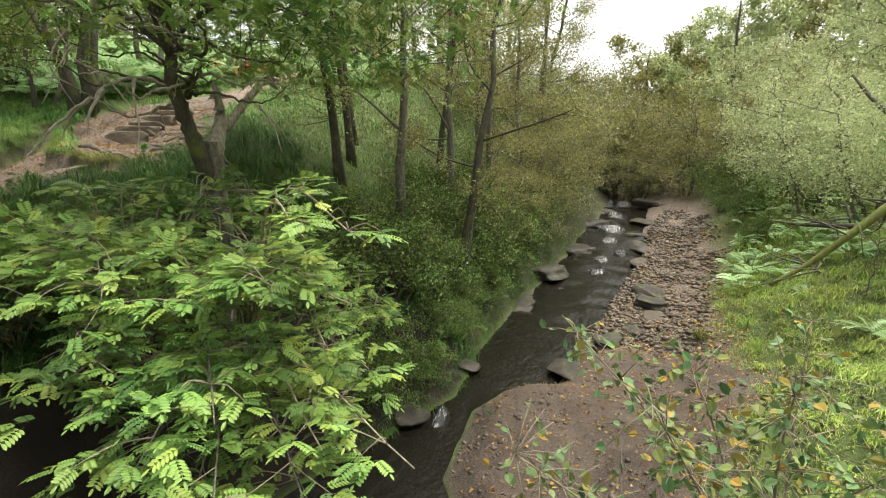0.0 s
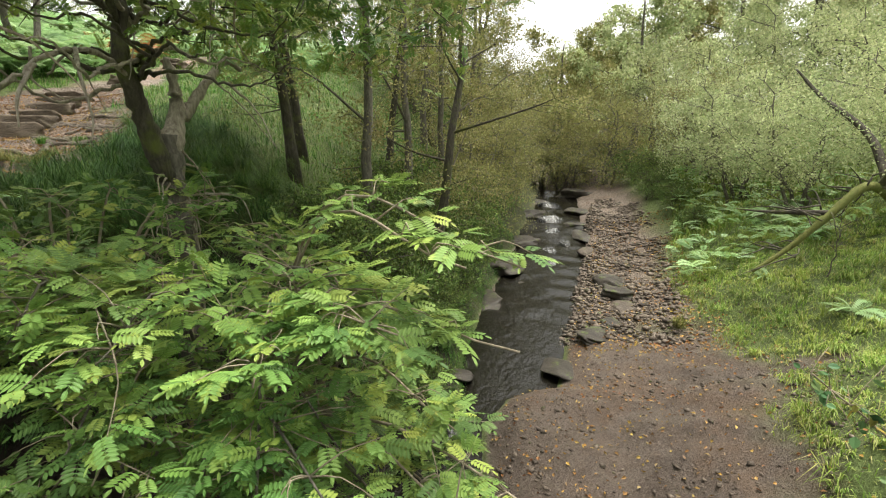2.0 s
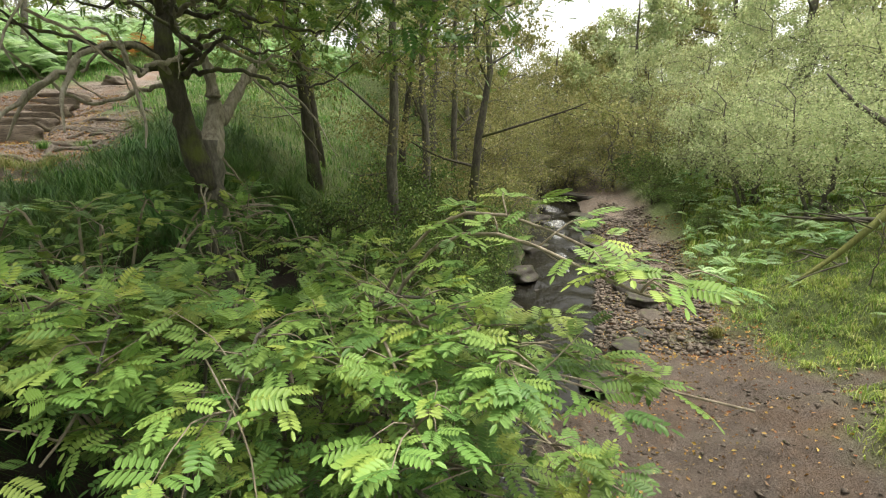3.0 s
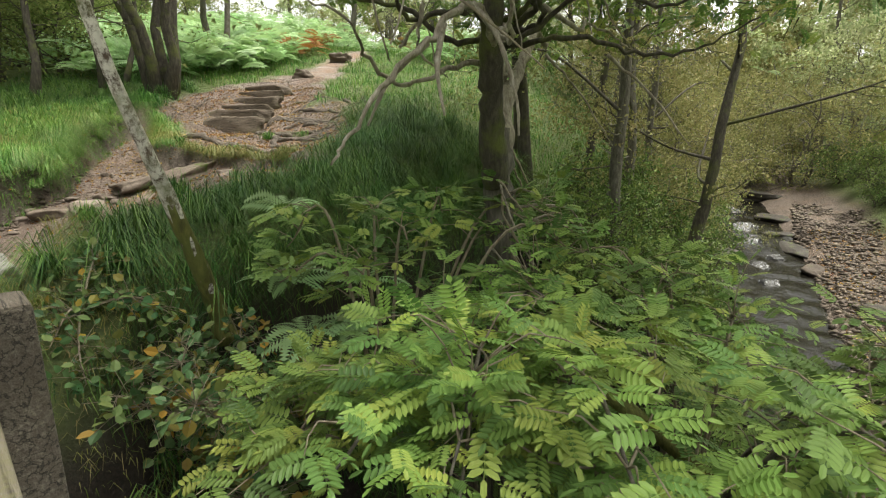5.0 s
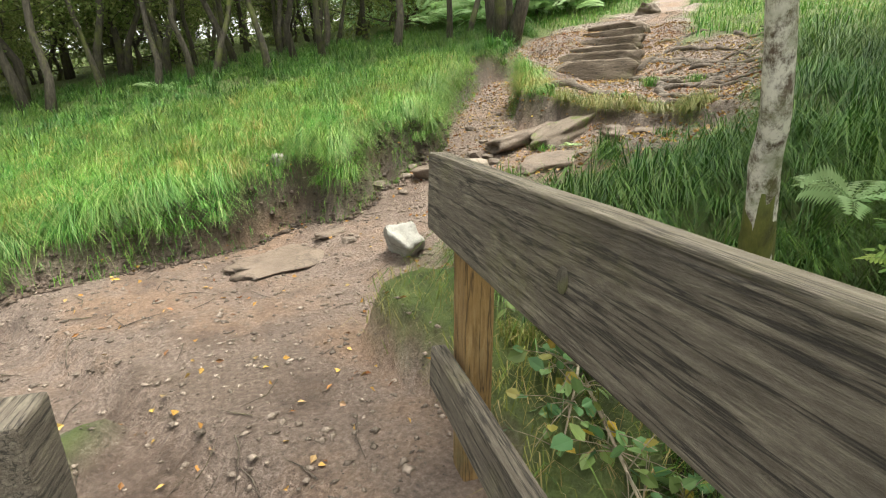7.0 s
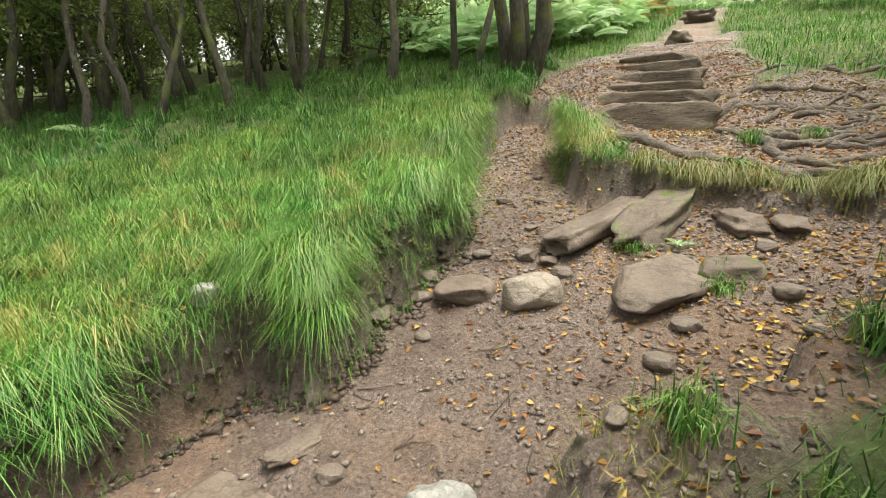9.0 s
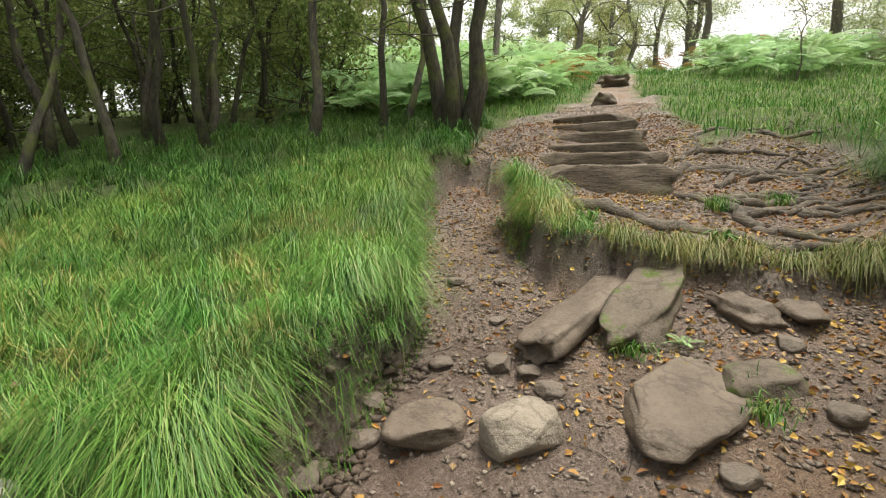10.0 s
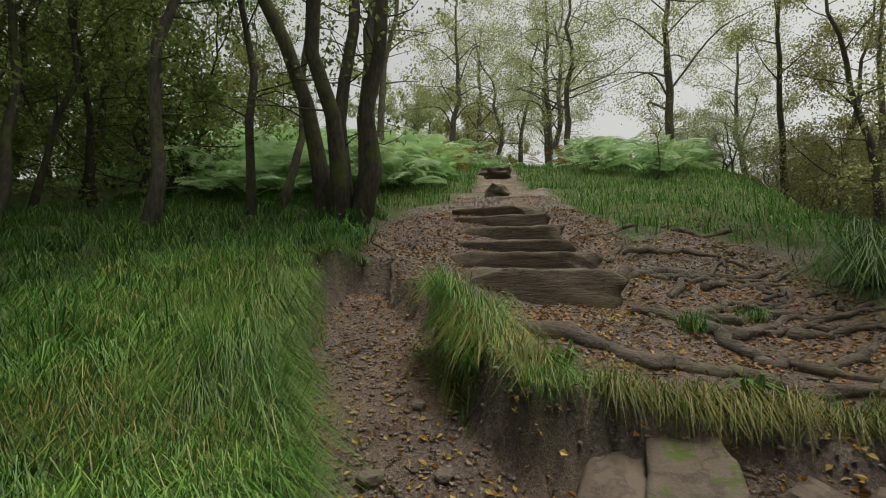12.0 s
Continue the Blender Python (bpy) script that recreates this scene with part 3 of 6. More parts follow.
def build_ground():
    xs, ys = spaced(-2.5, 10.5, 0.065, 600), spaced(-4.5, 14.0, 0.065, 600)
    X, Y = np.meshgrid(xs, ys)
    Z = ground_z(X, Y)
    n, m = len(xs), len(ys)
    j, i = np.meshgrid(np.arange(m - 1), np.arange(n - 1), indexing="ij")
    k = (j * n + i).ravel()
    me = mesh_of("ground", np.stack([X, Y, Z], -1), np.stack([k, k + 1, k + n + 1, k + n], 1), [], GROUND, True)
    cut, tread = masks(X, Y)
    dl, dr = Y - left_edge(X), right_edge(X) - Y
    earth = np.maximum(smooth(-0.05, 0.05, cut), smooth(-0.3, 0.2, tread + 0.2 * value_noise(X, Y, 2.5, 21)))
    earth = np.maximum(earth, smooth(-0.15, 0.1, capsules(X, Y, BARE) + 0.12 * value_noise(X, Y, 3, 27)))
    mud = (1 - smooth(-0.6, 0.5, dr - np.interp(X, (8, 11), (3.5, 2.6)) + 0.7 * value_noise(X, Y, 0.9, 22) + 0.25 * value_noise(X, Y, 3.1, 26))) * smooth(0.0, 0.1, dr) * (1 - smooth(9.5, 11.0, X))
    earth = np.maximum(earth, mud * (X > 1))
    gravel = (1 - smooth(1.9, 2.7, dr + 0.4 * value_noise(X, Y, 0.8, 23))) * smooth(9.4, 11.0, X + 0.6 * value_noise(X, Y, 1.1, 24))
    gravel = np.where(dl > 0, 0.0, gravel)
    # dark soil along the cut face, deepened to carry its shade
    shade_mud = smooth(-0.07, -0.02, cut) * (1 - smooth(0.06, 0.16, cut)) * (0.42 + 0.3 * value_noise(X, Y, 1.5, 25)) * smooth(7.6, 8.6, Y + 0.5 * X)
    # bank below the crest coloured dark for the shade under the rowans
    shade_mud = np.maximum(shade_mud, smooth(0.0, 0.1, dl) * (1 - smooth(3.0, 3.3, bank_run(X, Y))) * (1 - 0.4 * smooth(7, 9, X)) * (X > -3))
    shade_mud = np.maximum(shade_mud, 0.6 * mud)
    col = np.stack([earth, gravel, np.clip(shade_mud, 0, 1), 1 + 0 * X], -1).astype(np.float32)
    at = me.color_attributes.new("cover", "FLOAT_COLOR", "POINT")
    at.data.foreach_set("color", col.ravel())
    return tagged(new("ground", me), "grassy stream banks with a trodden red-brown earth path", "ground", kind="structure")


build_ground()


def build_water():
    """The burn: a rippled strip from far upstream, stepping down over its rock bars, and a dark pool below."""
    xs = np.concatenate([np.arange(-14, 26, 0.12), np.arange(26, 29, 1.0)])
    rows = np.linspace(0, 1, 24)
    X = np.repeat(xs[:, None], len(rows), 1)
    Y = right_edge(X) - 0.5 + (left_edge(X) - right_edge(X) + 1.0) * rows[None]
    Z = water_z(X) + 0.012 * value_noise(X, Y, 3, 31) + 0.05 * value_noise(X, Y, 2.2, 32) * smooth(8.5, 13, X)
    n = len(rows)
    j, i = np.meshgrid(np.arange(len(xs) - 1), np.arange(n - 1), indexing="ij")
    k = (j * n + i).ravel()
    me = mesh_of("water", np.stack([X, Y, Z], -1), np.stack([k, k + n, k + n + 1, k + 1], 1), [], WATER, True)
    return tagged(new("water", me), "dark rippling stream water between rocky banks", "stream", kind="structure")


build_water()


def build_falls(x, y, w, h, run, turn):
    n, m = 10, 12
    u, v = np.meshgrid(np.linspace(0, 1, n), np.linspace(-0.5, 0.5, m), indexing="ij")
    X, Y = -run * u + 0.15 * value_noise(v * w + x, u, 3, 42), v * w * (1 - 0.25 * u + 0.3 * value_noise(u * 3, v * 0 + x, 1, 43))
    Z = -h * smooth(0.1, 0.9, u) + 0.05 * value_noise(X, Y, 5, 41) + 0.02 - 0.25 * np.abs(2 * v) ** 4
    j, i = np.meshgrid(np.arange(n - 1), np.arange(m - 1), indexing="ij")
    k = (j * m + i).ravel()
    ob = new("white_water", mesh_of("white_water", np.stack([X, Y, Z], -1), np.stack([k, k + m, k + m + 1, k + 1], 1), [], FOAM, True))
    ob.matrix_world = pose(x, y, float(water_z(x)) + h * 0.6, 0, 0, turn)
    return tagged(ob, "white foaming water spilling over stream rocks", "rapids", "rapids of the stream")


for a in ((20.8, 2.3, 1.1, 0.35, 0.7, 8), (19.3, 1.9, 0.8, 0.2, 0.5, 4), (17.0, 1.6, 0.9, 0.12, 0.6, -16), (15.6, 1.3, 0.6, 0.12, 0.5, 22), (5.9, 0.85, 0.35, 0.3, 0.6, 20), (23.6, 2.9, 1.0, 0.3, 0.6, 5), (18.0, 1.2, 0.5, 0.12, 0.5, 30)):
    build_falls(*a)


# ---- the footbridge ----
AX = Vector((0.143, 0.99, 0)).normalized()
SIDE = Vector((AX.y, -AX.x, 0))
TURN = -math.degrees(math.atan2(AX.x, AX.y))


def board(sx, sy, sz, bev=0.008, seed=0, wear=0.004):
    """A sawn timber with softened, slightly uneven edges; its length lies along y."""
    bm = bmesh.new()
    bmesh.ops.create_cube(bm, size=1)
    for v in bm.verts:
        v.co = Vector((v.co.x * sx, v.co.y * sy, v.co.z * sz))
    long = [e for e in bm.edges if abs((e.verts[0].co - e.verts[1].co).y) > sy * 0.9]
    bmesh.ops.subdivide_edges(bm, edges=long, cuts=max(2, int(sy / 0.22)))
    bmesh.ops.bevel(bm, geom=[e for e in bm.edges if e.is_manifold and e.calc_face_angle(0) > 1.0], offset=bev, segments=2, profile=0.6, affect="EDGES")
    for v in bm.verts:
        v.co += Vector((noise.noise(v.co * 3 + Vector((seed, 0, 0))), 0, noise.noise(v.co * 3 + Vector((0, seed, 5))))) * wear
    return bm


def put(ob, lateral, along, z, lean=0, skew=0.0):
    base = Vector((0.33, 4.9, 0)) + SIDE * lateral + AX * along
    ob.matrix_basis = pose(base.x, base.y, z, 0, lean, TURN + skew)
    return ob


bridge = tagged(new("footbridge"), "weathered timber footbridge with a plank deck and a lichened rail", "bridge")
bridge.matrix_world = pose(0, 0, 0)
for i in range(13):
    lat = 0.085 - 0.182 * i
    end = (-0.10, 0.12, 0.34, 0.27, 0.2, 0.3, 0.24)[i % 7]
    b = part("deck_plank", board(0.168, 13.0, 0.06, 0.006, i), DECK, bridge)
    put(b, lat, end - 6.5, -0.035 + 0.004 * ((i * 7) % 3 - 1))
for i, stop in enumerate((-2.6, -4.4, -5.6, -6.9)):
    b = part("deck_plank", board(0.1795, 12 + stop, 0.06, 0.006, 20 + i), DECK, bridge)
    put(b, 0.079 + 0.18 * (i + 1), stop - (12 + stop) / 2, -0.035)
for lat in (-1.9, -0.9, -0.19, 0.0):
    b = part("beam", board(0.16, 12.4, 0.26, 0.01, 30), RAIL, bridge, "dark timber beam under the deck")
    put(b, lat, -6.7, -0.2)
rail = part("rail_board", board(0.058, 3.5, 0.235, 0.01, 40, 0.006), RAIL, bridge, "grey weathered handrail board with dark stains")
put(rail, 0.204, -1.19, 0.975, 2, -0.6)
cap = part("lichen", board(0.054, 3.48, 0.012, 0.004, 41, 0.003), RAIL_TOP, rail, "yellow-green lichen crust on the rail top")
cap.matrix_basis = pose(0, 0, 0.1195)
low = part("rail_board", board(0.055, 3.5, 0.15, 0.01, 42, 0.005), RAIL, bridge, "low grey weathered rail board")
put(low, 0.205, -1.25, 0.385, 3)
for along, h, lat in ((0.44, 1.03, 0.31),):
    p = part("rail_post", board(0.10, 0.12, h + 0.5, 0.012, 43), POST, bridge, "amber-brown timber rail post")
    put(p, lat, along, h / 2 - 0.25)
p = part("rail_post", board(0.10, 0.15, 1.7, 0.015, 44, 0.008), RAIL, bridge, "outer dark weathered rail post")
put(p, 0.288, -1.92, 0.17, 0)
for along, h, lat in ((0.33, 0.56, -0.93), (0.46, 0.74, -1.10)):
    p = part("rail_post", board(0.16, 0.16, h + 0.4, 0.014, 45), RAIL, bridge, "weathered post at the far side of the deck")
    put(p, lat, along, h / 2 - 0.2)

knot = bmesh.new()
bmesh.ops.create_uvsphere(knot, u_segments=12, v_segments=8, radius=1.0)
for v in knot.verts:
    v.co = Vector((v.co.x * 0.006, v.co.y * 0.016, v.co.z * 0.024))
part("knot", knot, BARK_DARK, rail, "dark knot in the board").matrix_basis = pose(-0.0295, 0.92, 0.0)

# ---- steps, roots and stones ----
def rest(ob, x, y, lift=0.0, rz=0.0, rx=0.0, ry=0.0):
    ob.matrix_world = pose(x, y, gz(x, y) + lift, rx, ry, rz)
    return ob


def log_step(x, y, z, length, r, turn, seed):
    """A squared, foot-worn timber, its back bedded in the earth."""
    bm = stone(seed, length * 0.53, r * 1.0, r * 1.9, 5, 0.12, True)
    for v in bm.verts:
        v.co.z += 0.02 * noise.noise(Vector((v.co.x * 3.0, seed, 0))) - 0.25 * r * max(0.0, abs(v.co.x) / (length * 0.5) - 0.75)
        v.co.y += 0.05 * noise.noise(Vector((v.co.x * 1.6, 0, seed)))
    me = bpy.data.meshes.new("log_step")
    bm.to_mesh(me)
    bm.free()
    me.materials.append(LOG)
    ob = new("log_step", me)
    ob.matrix_world = pose(x, y, z - r * 1.0, 0, 0, turn)
    return tagged(ob, "worn squared timber laid as a step in the path", "step", "log steps of the path")


A, B = np.array((5.69, 10.4, 1.74)), np.array((7.98, 12.2, 2.66))
for i, (k, r, l, da) in enumerate(((0.0, 0.135, 1.6, 0), (0.2, 0.10, 1.55, 3), (0.38, 0.08, 1.4, -2), (0.58, 0.09, 1.35, 4), (0.8, 0.09, 1.4, -3), (1.0, 0.085, 1.45, 2))):
    c = A + (B - A) * k
    log_step(c[0], c[1], c[2], l, r, 103 + da - 6 * k, 60 + i)


def tree_root(points, r, seed):
    p = curve_points([(x, y, 0) for x, y in points], 6 * len(points))
    g = rng_of(seed)
    p[:, :2] += 0.025 * g.standard_normal((len(p), 2))
    p[:, 2] = ground_z(p[:, 0], p[:, 1]) + r * 0.05 + 0.014 * np.sin(np.arange(len(p)) * 0.9 + seed)
    p[0, 2] -= r
    p[-1, 2] -= r * 1.3
    rad = r * np.linspace(1.15, 0.45, len(p)) * (1 + 0.1 * g.standard_normal(len(p)))
    v, q, t = tube(p, rad, 10, 0.12, seed)
    ob = new("tree_root", mesh_of("tree_root", v, q, t, ROOT, True))
    return tagged(ob, "bare grey-brown tree root across trodden earth", "root", "roots across the path")


ROOTS = (((4.55, 9.95), (4.72, 9.3), (4.8, 8.75), (4.95, 8.3), (5.4, 7.7)), ((6.1, 9.75), (6.5, 9.6), (6.9, 9.3), (7.1, 8.8), (7.5, 8.6)), ((5.5, 8.75), (6.3, 8.4)), ((5.8, 8.45), (6.1, 7.9)),
         ((5.7, 8.95), (5.3, 8.6), (5.25, 8.2), (5.3, 7.7)), ((8.3, 9.9), (8.0, 9.4), (8.6, 8.9)), ((5.3, 8.25), (5.95, 7.9)), ((7.0, 9.95), (7.4, 9.5), (7.3, 8.8)), ((6.4, 9.1), (6.8, 8.7), (7.6, 8.2)),
         ((7.4, 10.6), (7.9, 10.1), (8.8, 9.8)), ((6.6, 10.0), (7.2, 10.1), (8.0, 10.5)), ((6.1, 9.3), (6.6, 9.2), (7.8, 9.0)), ((5.1, 11.6), (5.6, 12.1), (5.7, 12.8)), ((6.0, 12.2), (6.4, 12.4), (6.9, 12.9)))
for i, r in enumerate(ROOTS):
    tree_root(r, 0.95 * (0.065, 0.06, 0.05, 0.045, 0.06, 0.05, 0.045, 0.05, 0.04, 0.04, 0.04, 0.035, 0.03, 0.03)[i], 80 + i)


g = rng_of(96)
for i in range(7):
    x, y, l = 5.5 + 0.19 * i + 0.2 * g.uniform(-1, 1), 8.6 + 0.13 * i + 0.25 * g.uniform(-1, 1), g.uniform(1.1, 2.4)
    a = -0.85 + 0.22 * g.standard_normal()
    tree_root([(x + l * k * math.cos(a + 0.5 * math.sin(k * 6 + i)), y + l * k * math.sin(a + 0.5 * math.sin(k * 6 + i))) for k in (-0.4, -0.2, 0, 0.2, 0.4, 0.6)], g.uniform(0.028, 0.055), 150 + i)
g = rng_of(98)
for i in range(10):
    x, y, a, l = g.uniform(5.2, 8.6), g.uniform(8.0, 10.4), g.uniform(-0.9, 0.5), g.uniform(0.5, 1.3)
    tree_root([(x + l * k * math.cos(a + 0.3 * math.sin(k * 5 + i)), y + l * k * math.sin(a + 0.3 * math.sin(k * 5 + i))) for k in (0, 0.33, 0.66, 1)], g.uniform(0.012, 0.03), 120 + i)


def rock(x, y, sx, sy, sz, turn, seed, mat, label, group="", lift=0.0, tilt=(0, 0), name="rock", cuts=7, block=False):
    bm = stone(seed, sx, sy, sz, cuts, 0.26 if block else 0.10, block)
    me = bpy.data.meshes.new(name)
    bm.to_mesh(me)
    bm.free()
    me.materials.append(mat)
    ob = rest(new(name, me), x, y, lift, turn, *tilt)
    return tagged(ob, label, "rock", group)


rock(2.2, 8.86, 0.25, 0.20, 0.10, 30, 1, ROCK, "flat rounded brown boulder set in the path", lift=0.02)
rock(2.48, 8.45, 0.22, 0.17, 0.17, -30, 2, ROCK_PALE, "pale rounded boulder lying on the path", lift=0.06)
rock(3.60, 8.97, 0.72, 0.18, 0.10, 10, 3, ROCK, "long slab of brown sandstone beside the path", lift=0.03, tilt=(-6, -11), block=True)
rock(3.78, 8.64, 0.56, 0.18, 0.12, 16, 4, ROCK_MOSS, "mossy sandstone block with a flat top", lift=0.03, tilt=(-6, -11), block=True)
rock(3.25, 8.08, 0.52, 0.34, 0.10, 18, 5, ROCK, "broad flat boulder half sunk in the earth", lift=0.0, tilt=(4, -6), cuts=5)
rock(3.58, 7.9, 0.24, 0.2, 0.13, 20, 15, ROCK_MOSS, "mossy edged boulder half sunk in the earth", lift=0.0, tilt=(4, -8))
rock(4.12, 8.2, 0.20, 0.12, 0.07, 60, 6, ROCK, "smooth red-brown stone below the bank", lift=0.02, block=True)
rock(4.35, 7.95, 0.22, 0.14, 0.08, 40, 7, ROCK, "smooth red-brown stone below the bank", lift=0.02)
rock(1.30, 7.50, 0.10, 0.16, 0.20, 20, 8, ROCK_GREY, "pale upright grey stone at the path edge", lift=0.07, tilt=(32, -26), cuts=9, block=True)
rock(0.62, 8.12, 0.62, 0.27, 0.05, 24, 9, ROCK, "flat paving slab sunk in the trodden path", lift=-0.02, block=True)
rock(0.60, 8.97, 0.08, 0.05, 0.17, 10, 10, ROCK_GREY, "pale upright stone in the grass bank", lift=-0.02, tilt=(10, 12))
rock(10.4, 13.7, 0.42, 0.3, 0.16, 40, 11, ROCK_MOSS, "flat stone step at the top of the path", lift=0.03, block=True)
rock(14.3, 16.1, 0.6, 0.4, 0.18, 35, 12, ROCK, "flat stone step at the top of the path", lift=0.03, block=True)
rock(15.2, 17.0, 0.5, 0.35, 0.15, 20, 13, ROCK_PALE, "pale stone at the top of the path", lift=0.03, block=True)
rock(1.35, 8.9, 0.11, 0.09, 0.09, 0, 14, ROCK, "dark stone at the foot of the grass bank", lift=0.03)
rock(0.9, 8.25, 0.16, 0.07, 0.03, 15, 19, ROCK, "thin red-brown stone flake on the path", lift=0.01, block=True)
for i, (x, y, s) in enumerate(((1.93, 9.0, 0.07), (2.78, 8.95, 0.08), (2.82, 8.6, 0.07), (2.55, 9.2, 0.065), (2.85, 8.78, 0.06), (1.62, 8.98, 0.09), (2.1, 9.2, 0.06), (2.95, 7.72, 0.07), (3.6, 7.55, 0.08), (3.95, 7.9, 0.07),
                               (2.6, 7.6, 0.07), (3.3, 10.0, 0.06), (3.5, 9.7, 0.05), (3.9, 10.2, 0.055), (4.3, 9.6, 0.08), (1.0, 8.0, 0.06), (2.2, 7.5, 0.06), (1.75, 8.6, 0.05), (4.1, 9.85, 0.06), (3.1, 9.3, 0.05))):
    rock(x, y, s * 1.2, s, s * 0.75, i * 47, 100 + i, PEBBLE, "small rounded stone on the path", "loose stones on the path", s * 0.25, name="small_rock", cuts=4)

STREAM = ((11.7, 2.25, 0.7, 0.4, 0.2, 10), (5.6, 1.25, 0.4, 0.28, 0.3, 25), (7.6, 1.5, 0.35, 0.25, 0.2, 70), (12.3, 0.6, 1.15, 0.6, 0.2, -12), (11.6, 0.1, 0.55, 0.3, 0.18, -20), (13.6, 1.85, 0.8, 0.5, 0.38, 10), (14.6, 2.6, 0.9, 0.6, 0.5, 0), (8.6, -0.35, 0.55, 0.5, 0.32, 20), (13.3, -0.75, 0.5, 0.4, 0.45, 30),
          (12.4, -1.0, 0.4, 0.35, 0.3, 70), (11.6, -1.2, 0.45, 0.3, 0.25, 0), (10.4, -1.0, 0.3, 0.25, 0.2, 15),
          (7.2, 0.8, 0.45, 0.3, 0.2, 50), (15.5, 0.6, 0.5, 0.35, 0.25, 0), (16.5, 2.4, 0.7, 0.5, 0.4, 20), (18.2, 2.6, 0.9, 0.6, 0.5, 0), (19.0, 0.6, 0.8, 0.5, 0.4, 30), (20.5, 1.2, 0.7, 0.5, 0.5, 60),
          (21.5, 3.3, 0.9, 0.6, 0.6, 15), (22.5, 1.3, 1.0, 0.6, 0.5, 40), (25, 3.4, 1.0, 0.8, 0.6, 10), (26.5, 2.0, 1.0, 0.7, 0.6, 70), (17.0, 0.2, 0.5, 0.4, 0.3, 5), (14.8, 0.3, 0.3, 0.25, 0.16, 5), (11.2, 1.0, 0.25, 0.2, 0.14, 0),
          (10.3, 0.7, 0.3, 0.16, 0.10, 0), (12.9, 1.3, 0.5, 0.3, 0.2, -10), (9.7, -0.7, 0.35, 0.28, 0.18, 33))
for i, (x, y, sx, sy, sz, turn) in enumerate(STREAM):
    sz *= 0.5
    ob = rock(x, y, sx * 1.1, sy * 1.1, sz, turn, 200 + i, ROCK_WET if i % 4 != 2 or y > 0.8 else BAR, "dark wet flat rock in the stream bed" if i % 3 != 2 else "brown angular rock beside the stream", "rocks of the stream", name="stream_rock", cuts=9, block=i % 3 == 0, tilt=((i * 37) % 13 - 6, (i * 53) % 11 - 5))
    ob.location.z = max(gz(x, y), float(water_z(x)) - 0.15) - sz * 0.1

# ---- small loose stones, leaf litter and grass ----
def scatter(n, x0, x1, y0, y1, keep, seed):
    g = rng_of(seed)
    x, y = g.uniform(x0, x1, n), g.uniform(y0, y1, n)
    k = keep(x, y, g)
    x, y = x[k], y[k]
    return np.stack([x, y, ground_z(x, y)], 1)


def pebble_mesh(P, smin, smax, seed):
    g = rng_of(seed)
    n = len(P)
    base = np.array([(1, 0, 0), (0, 1, 0), (-1, 0, 0), (0, -1, 0), (0, 0, 1), (0, 0, -1)], float)
    s = smin * (smax / smin) ** (g.uniform(0, 1, n) ** 2.2)
    a = g.uniform(0, 2 * np.pi, n)
    V = base[None] * (1 + 0.3 * g.standard_normal((n, 6, 1))) * s[:, None, None] * np.array([1.25, 0.9, 0.55])
    c, si = np.cos(a)[:, None], np.sin(a)[:, None]
    V = np.stack([V[..., 0] * c - V[..., 1] * si, V[..., 0] * si + V[..., 1] * c, V[..., 2]], -1) + P[:, None] + np.array([0, 0, 0.15]) * s[:, None, None]
    f = np.array([(0, 1, 4), (1, 2, 4), (2, 3, 4), (3, 0, 4), (1, 0, 5), (2, 1, 5), (3, 2, 5), (0, 3, 5)])
    return V.reshape(-1, 3), [], (np.arange(n)[:, None, None] * 6 + f[None]).reshape(-1, 3)


def on_path(x, y, g):
    cut, tread = masks(x, y)
    return np.maximum(np.maximum(cut, tread), capsules(x, y, BARE)) > -0.05


P = scatter(120000, -3.5, 10, 5.3, 14, lambda x, y, g: on_path(x, y, g) & (g.uniform(0, 1, len(x)) < 0.4 + 0.6 * smooth(1.0, 3.0, x)), 301)
tagged(new("gravel", mesh_of("gravel", *pebble_mesh(P, 0.004, 0.024, 302), PEBBLE, True)), "loose gravel and small stones on the trodden path", "gravel", kind="stuff")
P = scatter(6000, 3.6, 11, -4.2, 0.4, lambda x, y, g: (right_edge(x) - y > 0.05) & (g.uniform(0, 1, len(x)) < 0.15 + 0.7 * smooth(-0.1, 0.5, value_noise(x, y, 0.8, 48))), 308)
tagged(new("shore_gravel", mesh_of("shore_gravel", *pebble_mesh(P, 0.008, 0.05, 309), BAR, True)), "scattered stones and grit on the muddy shore", "gravel", kind="stuff")
P = scatter(60000, -3.5, 3.2, 6.6, 10.4, lambda x, y, g: (np.abs(masks(x, y)[0] - 0.12 - 0.1 * value_noise(x, y, 2.2, 46)) < 0.13) & (y > 7.2 + 0.4 * x) & (g.uniform(0, 1, len(x)) < 0.8), 306)
tagged(new("mud_clods", mesh_of("mud_clods", *pebble_mesh(P, 0.008, 0.045, 307), MUD, True)), "dark wet clods of mud along the foot of the bank", "mud", kind="stuff")
P = scatter(26000, 9.6, 24, -4.5, 0.8, lambda x, y, g: (right_edge(x) - y > -0.2) & (right_edge(x) - y < 2.6 - 0.8 * g.uniform(0, 1, len(x))), 303)
tagged(new("stream_gravel", mesh_of("stream_gravel", *pebble_mesh(P, 0.015, 0.10, 304), BAR, True)), "bar of brown stones and gravel beside the stream", "gravel", kind="stuff")


def litter(n, box, keep, size, seed):
    P = scatter(n, *box, keep, seed)
    g = rng_of(seed + 1)
    D = np.stack([g.standard_normal(len(P)), g.standard_normal(len(P)), 0.25 * g.standard_normal(len(P))], 1)
    return leaf_cards(P + np.array([0, 0, 0.012]), D, size * g.uniform(0.6, 1.3, len(P)), size * g.uniform(0.4, 0.8, len(P)), seed + 2, 0.15)


